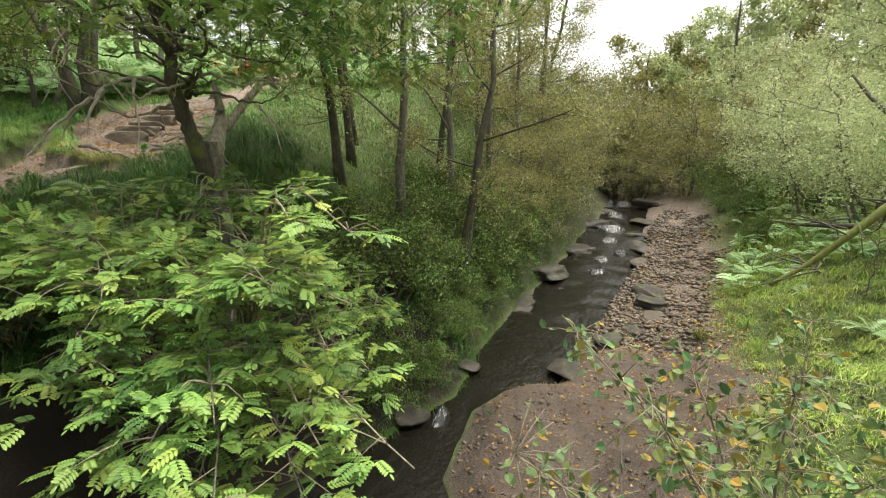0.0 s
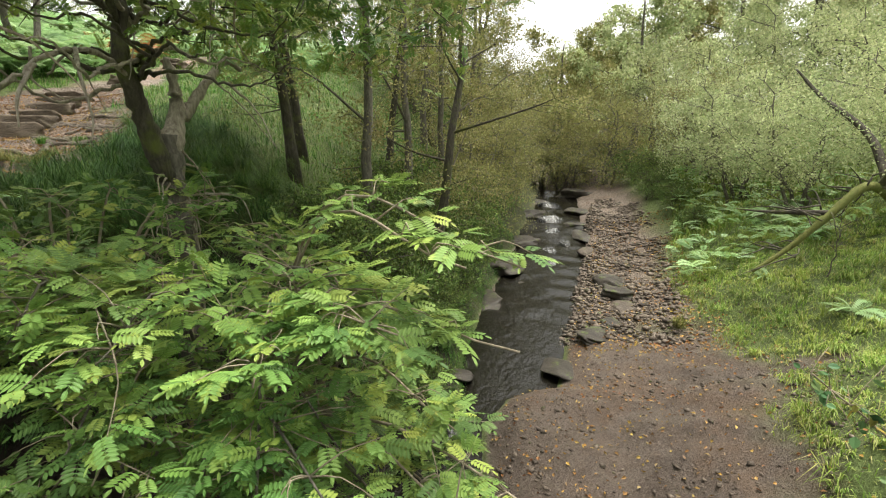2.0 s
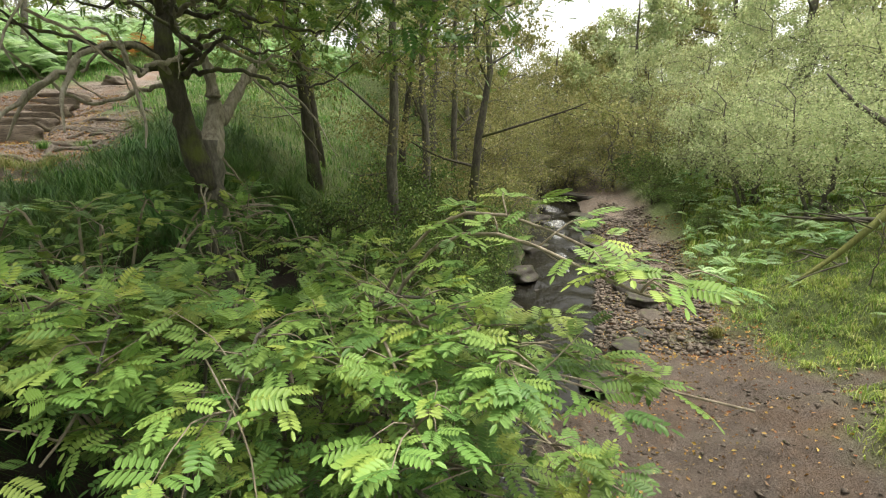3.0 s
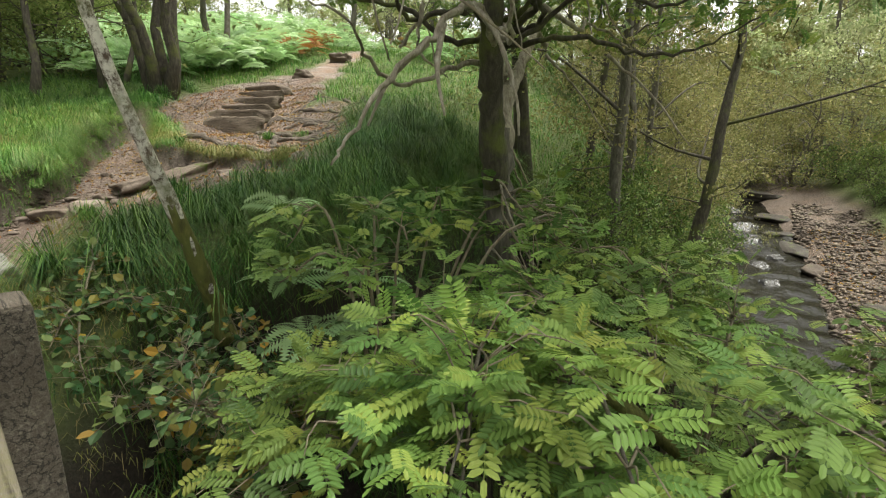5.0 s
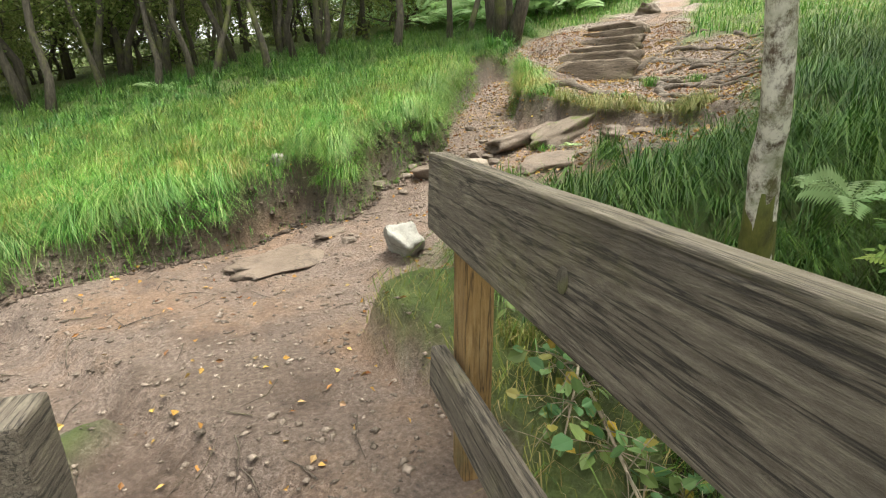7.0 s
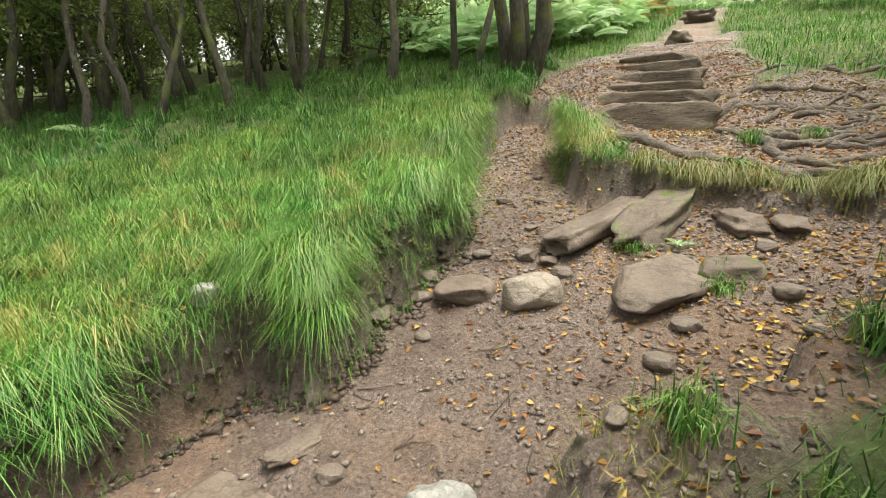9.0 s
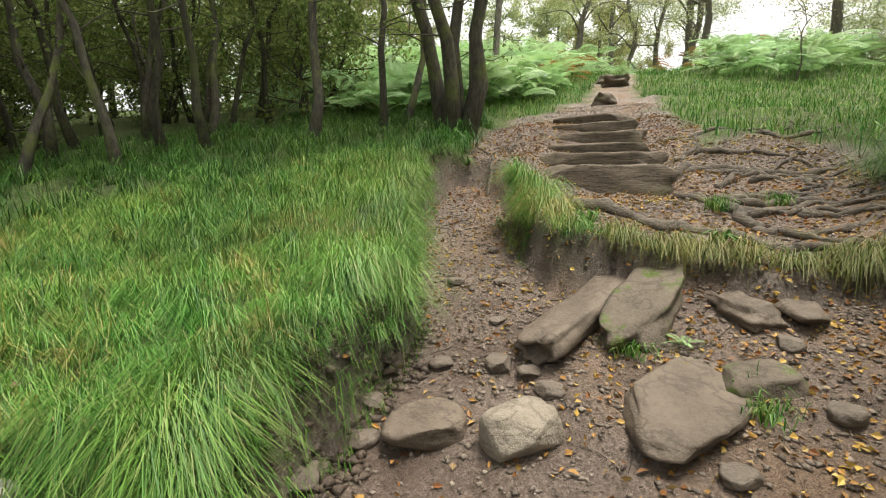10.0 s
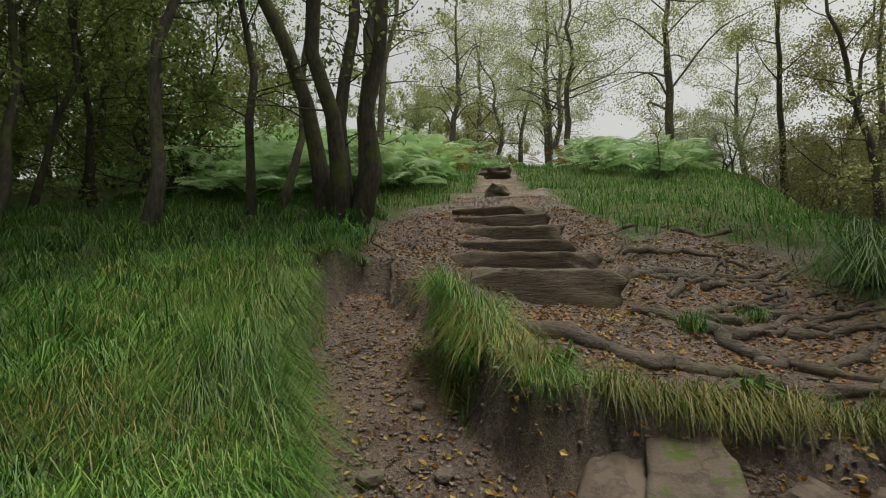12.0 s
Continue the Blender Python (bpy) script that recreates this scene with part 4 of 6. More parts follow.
chunks = [litter(32000, (-1, 9, 5.5, 13), lambda x, y, g: on_path(x, y, g) & (g.uniform(0, 1, len(x)) < 0.05 + 0.85 * smooth(1.2, 4.0, x - 0.5 * (y - 8))), 0.045, 310),
          litter(900, (-3, 4, 8.5, 12), lambda x, y, g: g.uniform(0, 1, len(x)) < 0.3, 0.045, 313), litter(1300, (4.0, 10, -3.8, 0.4), lambda x, y, g: right_edge(x) - y > 0.1, 0.06, 316), litter(5000, (9, 20, -3.8, 0.4), lambda x, y, g: (right_edge(x) - y > 0.1) & (right_edge(x) - y < 3), 0.07, 319)]
tagged(new("leaf_litter", mesh_of("leaf_litter", *joined(chunks), LITTER)), "fallen yellow and brown leaves on the ground", "leaf litter", kind="stuff")


def sticks(n, box, keep, seed):
    P = scatter(n, *box, keep, seed)
    g = rng_of(seed + 1)
    out = []
    for p in P:
        a, l = g.uniform(0, 6.28), g.uniform(0.03, 0.14)
        d = np.array([math.cos(a), math.sin(a), 0])
        q = np.stack([p - d * l, p + 0.15 * l * g.standard_normal(3) * np.array([1, 1, 0]), p + d * l])
        q[:, 2] = ground_z(q[:, 0], q[:, 1]) + 0.008
        out.append(tube(q, (0.003, 0.0035, 0.0015), 4))
    return joined(out)


tagged(new("fallen_twigs", mesh_of("fallen_twigs", *sticks(600, (-1.5, 9, 5.3, 12.5), lambda x, y, g: on_path(x, y, g), 330), ROOT, True)), "thin fallen twigs on the trodden path", "twigs", kind="stuff")


def turf_keep(x, y, g, edge=0.0):
    cut, tread = masks(x, y)
    return (np.maximum(cut, tread) < -edge) & (capsules(x, y, BARE) < 0.05 * g.standard_normal(len(x))) & (bank_run(x, y) > 3.1)


def downhill(P):
    e = 0.25
    gx = ground_z(P[:, 0] + e, P[:, 1]) - ground_z(P[:, 0] - e, P[:, 1])
    gy = ground_z(P[:, 0], P[:, 1] + e) - ground_z(P[:, 0], P[:, 1] - e)
    return np.arctan2(-gy, -gx)


def grass_patch(name, n, box, keep, lo, hi, w, lean, mat, label, seed, clump=0.0, hang=False):
    P = scatter(n, *box, keep, seed)
    g = rng_of(seed + 5)
    tuft = value_noise(P[:, 0], P[:, 1], 2.4, seed) * 0.35 + value_noise(P[:, 0], P[:, 1], 6.5, seed + 1) * 0.3 + 0.5
    P = P[g.uniform(0, 1, len(P)) < 1 - clump + clump * tuft]
    tuft = value_noise(P[:, 0], P[:, 1], 2.4, seed) * 0.35 + value_noise(P[:, 0], P[:, 1], 6.5, seed + 1) * 0.3 + 0.5
    L = (lo + (hi - lo) * g.uniform(0, 1, len(P))) * (0.55 + 0.9 * tuft)
    v = blades(P - np.array([0, 0, 0.02]), L, w * g.uniform(0.6, 1.4, len(P)), np.clip(lean + 0.35 * g.standard_normal(len(P)), 0.05, 1.25), seed + 6, downhill(P) if hang else None, hang)
    return tagged(new(name, mesh_of(name, *v, mat)), label, "grass", kind="stuff")


grass_patch("grass", 185000, (-4.5, 5.5, 8.0, 13.2), turf_keep, 0.05, 0.16, 0.004, 1.0, GRASS, "fresh green grass on the bank beside the path", 401, 0.6)
grass_patch("long_grass", 42000, (-9, 7, 10.5, 19), turf_keep, 0.10, 0.30, 0.008, 1.0, LUSH, "long lush grass at the edge of the wood", 411, 0.7)
grass_patch("bank_grass", 15000, (0.75, 7.5, 4.3, 8.6), lambda x, y, g: turf_keep(x, y, g) & (upland(x, y) > -0.3) & (g.uniform(0, 1, len(x)) < 0.15 + 0.85 * smooth(1.5, 2.3, x)), 0.12, 0.30, 0.006, 1.25, LUSH, "long grass hanging over the stream bank", 421, 0.6)
grass_patch("slope_grass", 60000, (7.5, 26, 4.5, 21), lambda x, y, g: turf_keep(x, y, g, 0.1), 0.12, 0.32, 0.014, 0.8, GRASS, "tall pale green grass on the slope", 431, 0.5)
grass_patch("left_grass", 26000, (-9, 0, 8.2, 12), turf_keep, 0.10, 0.25, 0.008, 0.6, GRASS, "fresh green grass beside the path", 441, 0.5)
grass_patch("far_bank_grass", 60000, (2, 17, -10, -2.2), lambda x, y, g: right_edge(x) - y > np.interp(x, (8, 11), (3.4, 2.5)) - 0.7 * value_noise(x, y, 0.9, 22) - 0.25 * value_noise(x, y, 3.1, 26), 0.06, 0.18, 0.012, 0.9, LIT_GRASS, "short yellow-green grass on the open bank, light painted in", 451, 0.6)
grass_patch("ledge_grass", 22000, (4.0, 7.2, 7.0, 10.4), lambda x, y, g: (np.abs(masks(x, y)[0]) < 0.12) & (x + 0.6 * (y - 9) > 4.2), 0.18, 0.42, 0.006, 0.9, STRAW, "straw-coloured grass hanging over the earth ledge", 461, 0.85, True)
grass_patch("edge_grass", 62000, (-3, 4.5, 7.5, 12), lambda x, y, g: (np.abs(masks(x, y)[0] + 0.01) < 0.13) & (y > 8 + 0.6 * np.maximum(x - 1, 0)), 0.12, 0.32, 0.006, 0.8, GRASS, "grass hanging over the cut edge of the path", 465, 0.3, True)
grass_patch("dry_grass", 17000, (-1.2, 2.0, 4.0, 7.4), lambda x, y, g: (masks(x, y)[0] < 0.05) & ((x > 0.62) | (x < -0.75)), 0.06, 0.24, 0.0042, 1.1, STRAW, "matted dry grass beside the bridge", 471, 0.7)
grass_patch("shore_grass", 24000, (6.8, 14, 1.5, 5.6), lambda x, y, g: (y - left_edge(x) > 0.5) & (y - left_edge(x) < 3.4), 0.12, 0.32, 0.009, 0.8, LUSH, "green grass on the stream bank under trees", 481, 0.5)


grass_patch("waterside_grass", 26000, (4.5, 18, 1.0, 4.6), lambda x, y, g: (y - left_edge(x) > -0.02) & (y - left_edge(x) < 0.9) & (value_noise(x, y, 1.4, 34) > -0.35), 0.15, 0.38, 0.011, 0.8, LUSH, "dark grass hanging over the edge of the stream", 497, 0.5, True)
grass_patch("ledge_turf", 18000, (4.0, 7.2, 7.0, 10.4), lambda x, y, g: (np.abs(masks(x, y)[0] + 0.10) < 0.10) & (x + 0.6 * (y - 9) > 4.2), 0.08, 0.2, 0.006, 0.8, GRASS, "short green grass on the earth ledge", 491, 0.5)
grass_patch("bank_overhang", 20000, (0.9, 7.0, 4.0, 7.6), lambda x, y, g: (upland(x, y) > 0.05) & (np.abs(bank_run(x, y) - 3.25) < 0.25), 0.25, 0.5, 0.007, 0.8, LUSH, "long grass hanging over the undercut stream bank", 495, 0.5, True)

grass_patch("far_slope_grass", 45000, (16, 34, -14, -2.4), lambda x, y, g: right_edge(x) - y > 2.4, 0.2, 0.45, 0.03, 0.9, LIT_GRASS, "rough grass on the far bank under willows", 455, 0.5)


def tufted(name, n, box, keep, lo, hi, per, mat, label, seed, w=0.006, fall=0.0):
    """Grass in clumps: blades spring from small crowns and fall outwards, each clump combed its own way; on an edge, downhill."""
    C = scatter(n, *box, keep, seed)
    g = rng_of(seed + 3)
    size = 0.45 + 1.0 * g.uniform(0, 1, len(C)) ** 1.4
    comb = np.where(g.uniform(0, 1, len(C)) < 0.3 + fall, downhill(C) + 0.5 * g.standard_normal(len(C)), g.uniform(0, 2 * np.pi, len(C)))
    count = (per * g.uniform(0.5, 1.5, len(C))).astype(int)
    i = np.repeat(np.arange(len(C)), count)
    a = g.uniform(0, 2 * np.pi, len(i))
    r = 0.06 * np.sqrt(g.uniform(0, 1, len(i))) * size[i]
    P = C[i] + np.stack([r * np.cos(a), r * np.sin(a), 0 * r - 0.015], 1)
    k = 0.8 + 1.2 * fall
    a = np.arctan2(np.sin(a) + k * np.sin(comb[i]), np.cos(a) + k * np.cos(comb[i]))
    L = (lo + (hi - lo) * g.uniform(0, 1, len(i))) * size[i]
    v = blades(P, L, w * g.uniform(0.6, 1.4, len(i)), np.clip(1.0 + 0.4 * fall + 0.35 * g.standard_normal(len(i)), 0.15, 1.55), seed + 4, a)
    return tagged(new(name, mesh_of(name, *v, mat)), label, "grass", kind="stuff")


def brink(x, y, wide=0.16):
    c = masks(x, y)[0]
    return (c > -wide) & (c < 0.03)


tufted("bank_tufts", 3000, (-4.5, 4.6, 8.0, 12.6), turf_keep, 0.10, 0.28, 54, GRASS, "clumps of drooping grass on the bank beside the path", 472, 0.0038, 0.35)
tufted("yellowed_tufts", 820, (-4.5, 4.6, 8.0, 12.6), turf_keep, 0.14, 0.30, 40, STRAW, "yellowing grass clumps among the green", 473, 0.0045)
tufted("dark_tufts", 420, (-4.5, 4.6, 8.2, 12.6), turf_keep, 0.16, 0.36, 46, LUSH, "dark green grass clumps among the paler", 470, 0.0045, 0.4)
tufted("wood_edge_tufts", 1300, (-9, 7, 11, 17), turf_keep, 0.18, 0.40, 38, LUSH, "clumps of long lush grass at the wood edge", 474, 0.008)
tufted("edge_tufts", 13000, (-3, 4.5, 7.5, 12), lambda x, y, g: brink(x, y, 0.24) & (y > 8 + 0.6 * np.maximum(x - 1, 0)) & (value_noise(x, y, 2.6, 28) + 0.5 * value_noise(x, y, 7, 29) > -0.12), 0.14, 0.40, 56, GRASS, "grass clumps drooping over the cut edge of the path", 475, 0.004, 0.7)
tufted("ledge_tufts", 5200, (4.0, 7.2, 7.0, 10.4), lambda x, y, g: brink(x, y) & (x + 0.6 * (y - 9) > 4.2) & (value_noise(x, y, 2.8, 38) + 0.5 * value_noise(x, y, 7, 39) > -0.05), 0.10, 0.30, 60, STRAW, "straw-coloured clumps drooping over the earth ledge", 477, 0.0045, 0.7)
tufted("crest_tufts", 620, (0.9, 7.5, 4.3, 8.0), lambda x, y, g: turf_keep(x, y, g) & (upland(x, y) > 0) & (capsules(x, y, BARE) < -0.2) & (x + 0.6 * (y - 5) > 2.0 + 0.3 * value_noise(x, y, 2, 33)), 0.25, 0.66, 64, LUSH, "large drooping grass clumps on the stream bank", 476, 0.006, 0.8)
tufted("open_bank_tufts", 1500, (4.5, 15, -9, -2.4), lambda x, y, g: right_edge(x) - y > np.interp(x, (8, 11), (3.5, 2.6)) - 0.7 * value_noise(x, y, 0.9, 22), 0.12, 0.26, 30, LIT_GRASS, "low grass clumps on the open bank", 478, 0.011)
tufted("hollow_tufts", 260, (1.2, 8, 3.4, 5.6), lambda x, y, g: (bank_run(x, y) > 1.4) & (bank_run(x, y) < 3.0), 0.25, 0.5, 44, LUSH, "dark grass clumps in the hollow under the bank", 479, 0.007, 0.6)

# a few tussocks of their own
def tussock(x, y, n, length, mat, seed, label="drooping green grass tussock at the path edge"):
    g = rng_of(seed)
    P = np.stack([0.05 * g.standard_normal(n), 0.05 * g.standard_normal(n), np.zeros(n)], 1)
    v = blades(P, length * g.uniform(0.6, 1.2, n), 0.007, np.clip(0.7 + 0.3 * g.standard_normal(n), 0.1, 1.3), seed)
    ob = new("grass_tussock", mesh_of("grass_tussock", *v, mat))
    ob.matrix_world = pose(x, y, gz(x, y) - 0.01)
    return tagged(ob, label, "grass", "grass tussocks")


for i, (x, y, n, l, m) in enumerate(((2.08, 7.16, 110, 0.22, GRASS), (1.95, 7.0, 120, 0.24, GRASS), (2.72, 6.82, 160, 0.28, LUSH), (2.0, 6.55, 150, 0.2, LUSH), (1.35, 6.2, 110, 0.14, GRASS), (3.6, 7.05, 120, 0.2, LUSH), (1.7, 5.9, 150, 0.2, GRASS), (-0.35, 8.95, 200, 0.22, GRASS),
                                     (10.3, -2.3, 260, 0.32, STRAW), (1.1, 5.6, 110, 0.14, STRAW), (-0.95, 6.0, 200, 0.28, STRAW), (3.35, 7.78, 90, 0.16, GRASS), (3.5, 7.9, 90, 0.16, GRASS), (3.4, 8.5, 90, 0.14, GRASS), (5.5, 9.0, 160, 0.2, GRASS), (6.0, 8.7, 120, 0.18, GRASS))):
    tussock(x, y, n, l, m, 500 + i)


# ---- ferns and the rowan thicket ----
FROND = pinnate(13, 0.8, 0.24, 0.055, 0.55)
ROWAN_LEAF = feathered(6, 0.155, 0.056, 0.021)


def fern_patch(name, n, box, keep, size, mat, label, seed, lift=0.25):
    P = scatter(n, *box, keep, seed)
    g = rng_of(seed + 1)
    a = g.uniform(0, 2 * np.pi, len(P))
    D = np.stack([np.cos(a), np.sin(a), g.uniform(0.3, 1.0, len(P))], 1)
    P[:, 2] += lift * g.uniform(0.3, 1.6, len(P))
    v = compound_leaves(P, D, size * g.uniform(0.6, 1.2, len(P)), FROND, seed, 0.45)
    return tagged(new(name, mesh_of(name, *v, mat)), label, "fern", kind="stuff")


def beyond_path(x, y, g):
    return masks(x, y)[1] < -0.9


def russet_gap(x, y):
    """Keeps the green bracken out of the patch where it has died back."""
    return ((x - 14.6) / 2.4) ** 2 + ((y - 18.6) / 1.5) ** 2 > 1


fern_patch("bracken", 3600, (7.5, 30, 14.5, 34), lambda x, y, g: beyond_path(x, y, g) & (y > 13.6 + 0.45 * (x - 8)) & (y - 0.5 * x < 20) & russet_gap(x, y), 1.15, FERN, "bank of bright green bracken ferns on the slope", 601, 0.65)
fern_patch("bracken_far_side", 900, (17, 32, 11.5, 22), lambda x, y, g: beyond_path(x, y, g) & (y < 7 + 0.55 * (x - 8)), 1.1, FERN, "pale green bracken ferns beyond the grass", 604, 0.6)
fern_patch("crest_bracken", 520, (15.5, 22, 11.5, 17.5), lambda x, y, g: beyond_path(x, y, g) & (y < 14.2 + 0.55 * (x - 16)), 1.05, FERN, "bright yellow-green bracken on the crest beside the path", 619, 0.55)
fern_patch("russet_bracken", 420, (12, 18, 16.8, 21), lambda x, y, g: beyond_path(x, y, g) & (((x - 14.8) / 2.7) ** 2 + ((y - 18.7) / 1.7) ** 2 < 1), 0.9, FERN_RED, "russet dying bracken beside the upper path", 607, 0.45)
fern_patch("russet_bracken_far_side", 160, (19, 27, 13, 18), beyond_path, 0.8, FERN_RED, "russet dying bracken beyond the grass", 608, 0.5)
fern_patch("wood_bracken", 2600, (5.2, 15, 14.9, 25), lambda x, y, g: beyond_path(x, y, g) & (g.uniform(0, 1, len(x)) < smooth(4.5, 7.0, x)) & russet_gap(x, y), 1.05, FERN, "pale green bracken among the trunks", 613, 0.6)
fern_patch("shore_bracken", 420, (12.5, 25, -5.2, -2.3), lambda x, y, g: right_edge(x) - y > 2.5, 0.7, FERN, "green ferns above the stream gravel", 616, 0.25)
fern_patch("shaded_bank_fern", 330, (5.5, 15, 1.7, 4.4), lambda x, y, g: (y - left_edge(x) > 0.15) & (value_noise(x, y, 0.9, 47) > -0.2), 0.5, FERN_SHADED, "green ferns on the stream bank, shade painted into their colour", 622, 0.12)
fern_patch("bank_fern", 500, (12, 34, -9, -4.5), lambda x, y, g: g.uniform(0, 1, len(x)) < 0.8, 0.8, FERN, "green ferns on the far bank", 610, 0.3)


def fern(x, y, n, size, seed, z=None):
    g = rng_of(seed)
    a = np.linspace(0, 2 * np.pi, n, endpoint=False) + g.uniform(0, 0.5, n)
    D = np.stack([np.cos(a), np.sin(a), g.uniform(0.5, 1.1, n)], 1)
    ob = tagged(new("fern"), "green fern with arching fronds on the bank", "fern", "ferns on the bank")
    ob.matrix_world = pose(x, y, gz(x, y) if z is None else z)
    for i in range(n):
        piece("frond", mesh_of("frond", *compound_leaves(np.zeros((1, 3)), D[i:i + 1], size * g.uniform(0.7, 1.1), FROND, seed + i, 0.5), FERN), ob)
    return ob


for i, a in enumerate(((2.45, 4.75, 7, 0.6, 0.25), (2.9, 5.3, 7, 0.6, 0.75), (3.2, 4.6, 7, 0.7, 0.1), (2.2, 4.2, 7, 0.6, 0.0), (2.6, 4.1, 7, 0.65, -0.05), (4.3, 9.2, 6, 0.28), (3.65, 8.32, 5, 0.22), (-0.6, 15.2, 5, 0.9), (11.5, -3.9, 6, 0.7), (9.0, -4.6, 6, 0.7), (2.7, 4.35, 6, 0.6))):
    fern(*a[:4], 640 + i, *a[4:])


def strap_plant(x, y, seed):
    g = rng_of(seed)
    ob = tagged(new("strap_leaf_plant"), "dark glossy plant with long strap leaves on the ledge", "plant")
    ob.matrix_world = pose(x, y, gz(x, y))
    for i in range(13):
        v = blades(np.zeros((1, 3)) + 0.02 * g.standard_normal((1, 3)) * np.array([1, 1, 0]), g.uniform(0.2, 0.36), 0.034, g.uniform(0.6, 1.2), seed + i, np.array([i * 2.4]))
        piece("leaf", mesh_of("leaf", *v, LUSH), ob)
    return ob


strap_plant(4.2, 9.42, 660)
strap_plant(4.55, 8.55, 680)


def rowan(x, y, stems, seed, name="rowan_bush", leaf=ROWAN):
    """A low spreading rowan: thin pale limbs that arch out, each dressed with compound leaves.
    stems: (dx, dy, dz, number of leaves, spread)."""
    g = rng_of(seed)
    base = np.array([x, y, gz(x, y)])
    bush = tagged(new(name), "low spreading rowan with bright green feathery leaves", "rowan bush")
    bush.matrix_world = pose(*base)
    P, D, twigs = [], [], []
    for dx, dy, dz, n, spread in stems:
        end = np.array([dx, dy, dz])
        midp = end * 0.5 + np.array([0, 0, 0.35 * abs(dz) + 0.3]) + 0.1 * g.standard_normal(3)
        c = curve_points([(0, 0, -0.1), midp, end], 14)
        rad = np.linspace(0.019, 0.005, 14)
        piece("limb", mesh_of("limb", *tube(c, rad, 6, 0.05, seed), BARK_GREY if n % 2 else TWIG, True), bush)
        for _ in range(int(n * 0.6)):
            s = 0.30 + 0.7 * g.uniform(0, 1) ** 0.7
            o = c[int(s * 13)]
            d = unit(g.standard_normal(3) * np.array([1, 1, 0.3]) + 0.5 * unit(end))
            ln = spread * (0.25 + 0.75 * g.uniform(0, 1))
            e = o + d * ln + np.array([0, 0, -0.10 * ln])
            if g.uniform() < 0.6:
                twigs.append(tube(curve_points([o, (o + e) / 2 + 0.03 * g.standard_normal(3) + np.array([0, 0, 0.04]), e], 5), np.linspace(0.006, 0.002, 5), 4))
            m = int(g.integers(3, 6))
            across = unit(np.cross(d, np.array([0, 0, 1.0])))
            for j in range(m):
                turn = (j / (m - 1) - 0.5) * 2.6 + 0.25 * g.standard_normal()
                P.append(e + (o - e) * 0.3 * abs(turn) * g.uniform(0.2, 1) + 0.01 * g.standard_normal(3))
                D.append(d * math.cos(turn) + across * math.sin(turn) + np.array([0, 0, g.uniform(-0.25, 0.3)]))
    tagged(piece("brushwood", mesh_of("brushwood", *joined(twigs), TWIG, True), bush, "thin pale twigs"), kind="stuff")
    piece("leaves", mesh_of("leaves", *compound_leaves(np.array(P), np.array(D), g.uniform(0.65, 1.2, len(P)), ROWAN_LEAF, seed, 0.25, 1.9), leaf), bush, "bright green feathery rowan leaves")
    return bush


def limb_fan(x, y, targets):
    b = np.array([x, y, gz(x, y)])
    return [(tx - b[0], ty - b[1], tz - b[2], n, s) for tx, ty, tz, n, s in targets]


rowan(3.3, 2.3, limb_fan(3.3, 2.3, ((1.9, -0.8, 0.82, 34, 0.34), (2.05, -1.02, 0.4, 22, 0.26), (2.3, -0.95, 0.75, 22, 0.34), (1.9, -0.45, 0.45, 50, 0.45), (1.5, 0.1, 0.25, 60, 0.6), (2.2, -0.2, 0.42, 55, 0.6), (2.5, 0.3, 0.3, 45, 0.6), (1.3, 0.9, 0.3, 55, 0.6),
                                    (3.0, 0.3, -0.1, 35, 0.5), (2.0, 0.7, 0.25, 50, 0.6), (2.35, -0.6, -0.3, 28, 0.4), (1.9, -0.2, -0.4, 45, 0.6), (3.1, 0.0, -0.2, 34, 0.45), (3.4, -0.1, -0.9, 34, 0.45), (3.0, 0.0, -0.8, 26, 0.4), (2.3, -0.9, -0.9, 18, 0.4), (1.2, 0.2, -0.9, 50, 0.5), (1.0, 1.2, -0.5, 50, 0.5), (1.3, 1.5, -0.6, 45, 0.5), (1.1, 0.6, -0.8, 45, 0.5), (1.4, -0.5, -0.3, 45, 0.6), (1.3, 0.3, -0.6, 45, 0.6), (1.8, -1.0, -0.5, 40, 0.55), (1.2, 0.9, -0.3, 40, 0.6), (1.0, -0.3, -0.5, 45, 0.5), (1.1, -0.9, -0.7, 45, 0.5), (1.5, -1.3, -0.8, 45, 0.55), (0.95, 0.4, -0.4, 45, 0.5), (2.1, -1.5, -0.6, 40, 0.5), (1.3, -0.2, -1.1, 40, 0.55), (2.0, -0.6, -1.2, 35, 0.6))), 701)
rowan(2.7, 2.9, limb_fan(2.7, 2.9, ((1.3, 1.7, 0.25, 55, 0.55), (1.15, 2.3, 0.35, 55, 0.5), (1.3, 3.0, 0.05, 50, 0.5), (1.9, 2.2, 0.25, 55, 0.55), (2.5, 1.9, 0.25, 45, 0.55), (2.0, 3.2, 0.0, 45, 0.5), (3.0, 2.6, 0.25, 45, 0.55),
                                    (2.6, 3.3, 0.15, 40, 0.5), (1.5, 3.6, -0.1, 40, 0.45), (3.4, 3.0, 0.2, 40, 0.5), (1.2, 1.1, -0.2, 45, 0.6), (1.02, 2.2, 0.3, 45, 0.42), (1.0, 2.7, 0.25, 45, 0.4), (1.05, 1.6, 0.15, 40, 0.42), (1.1, 3.15, 0.05, 40, 0.4))), 702)
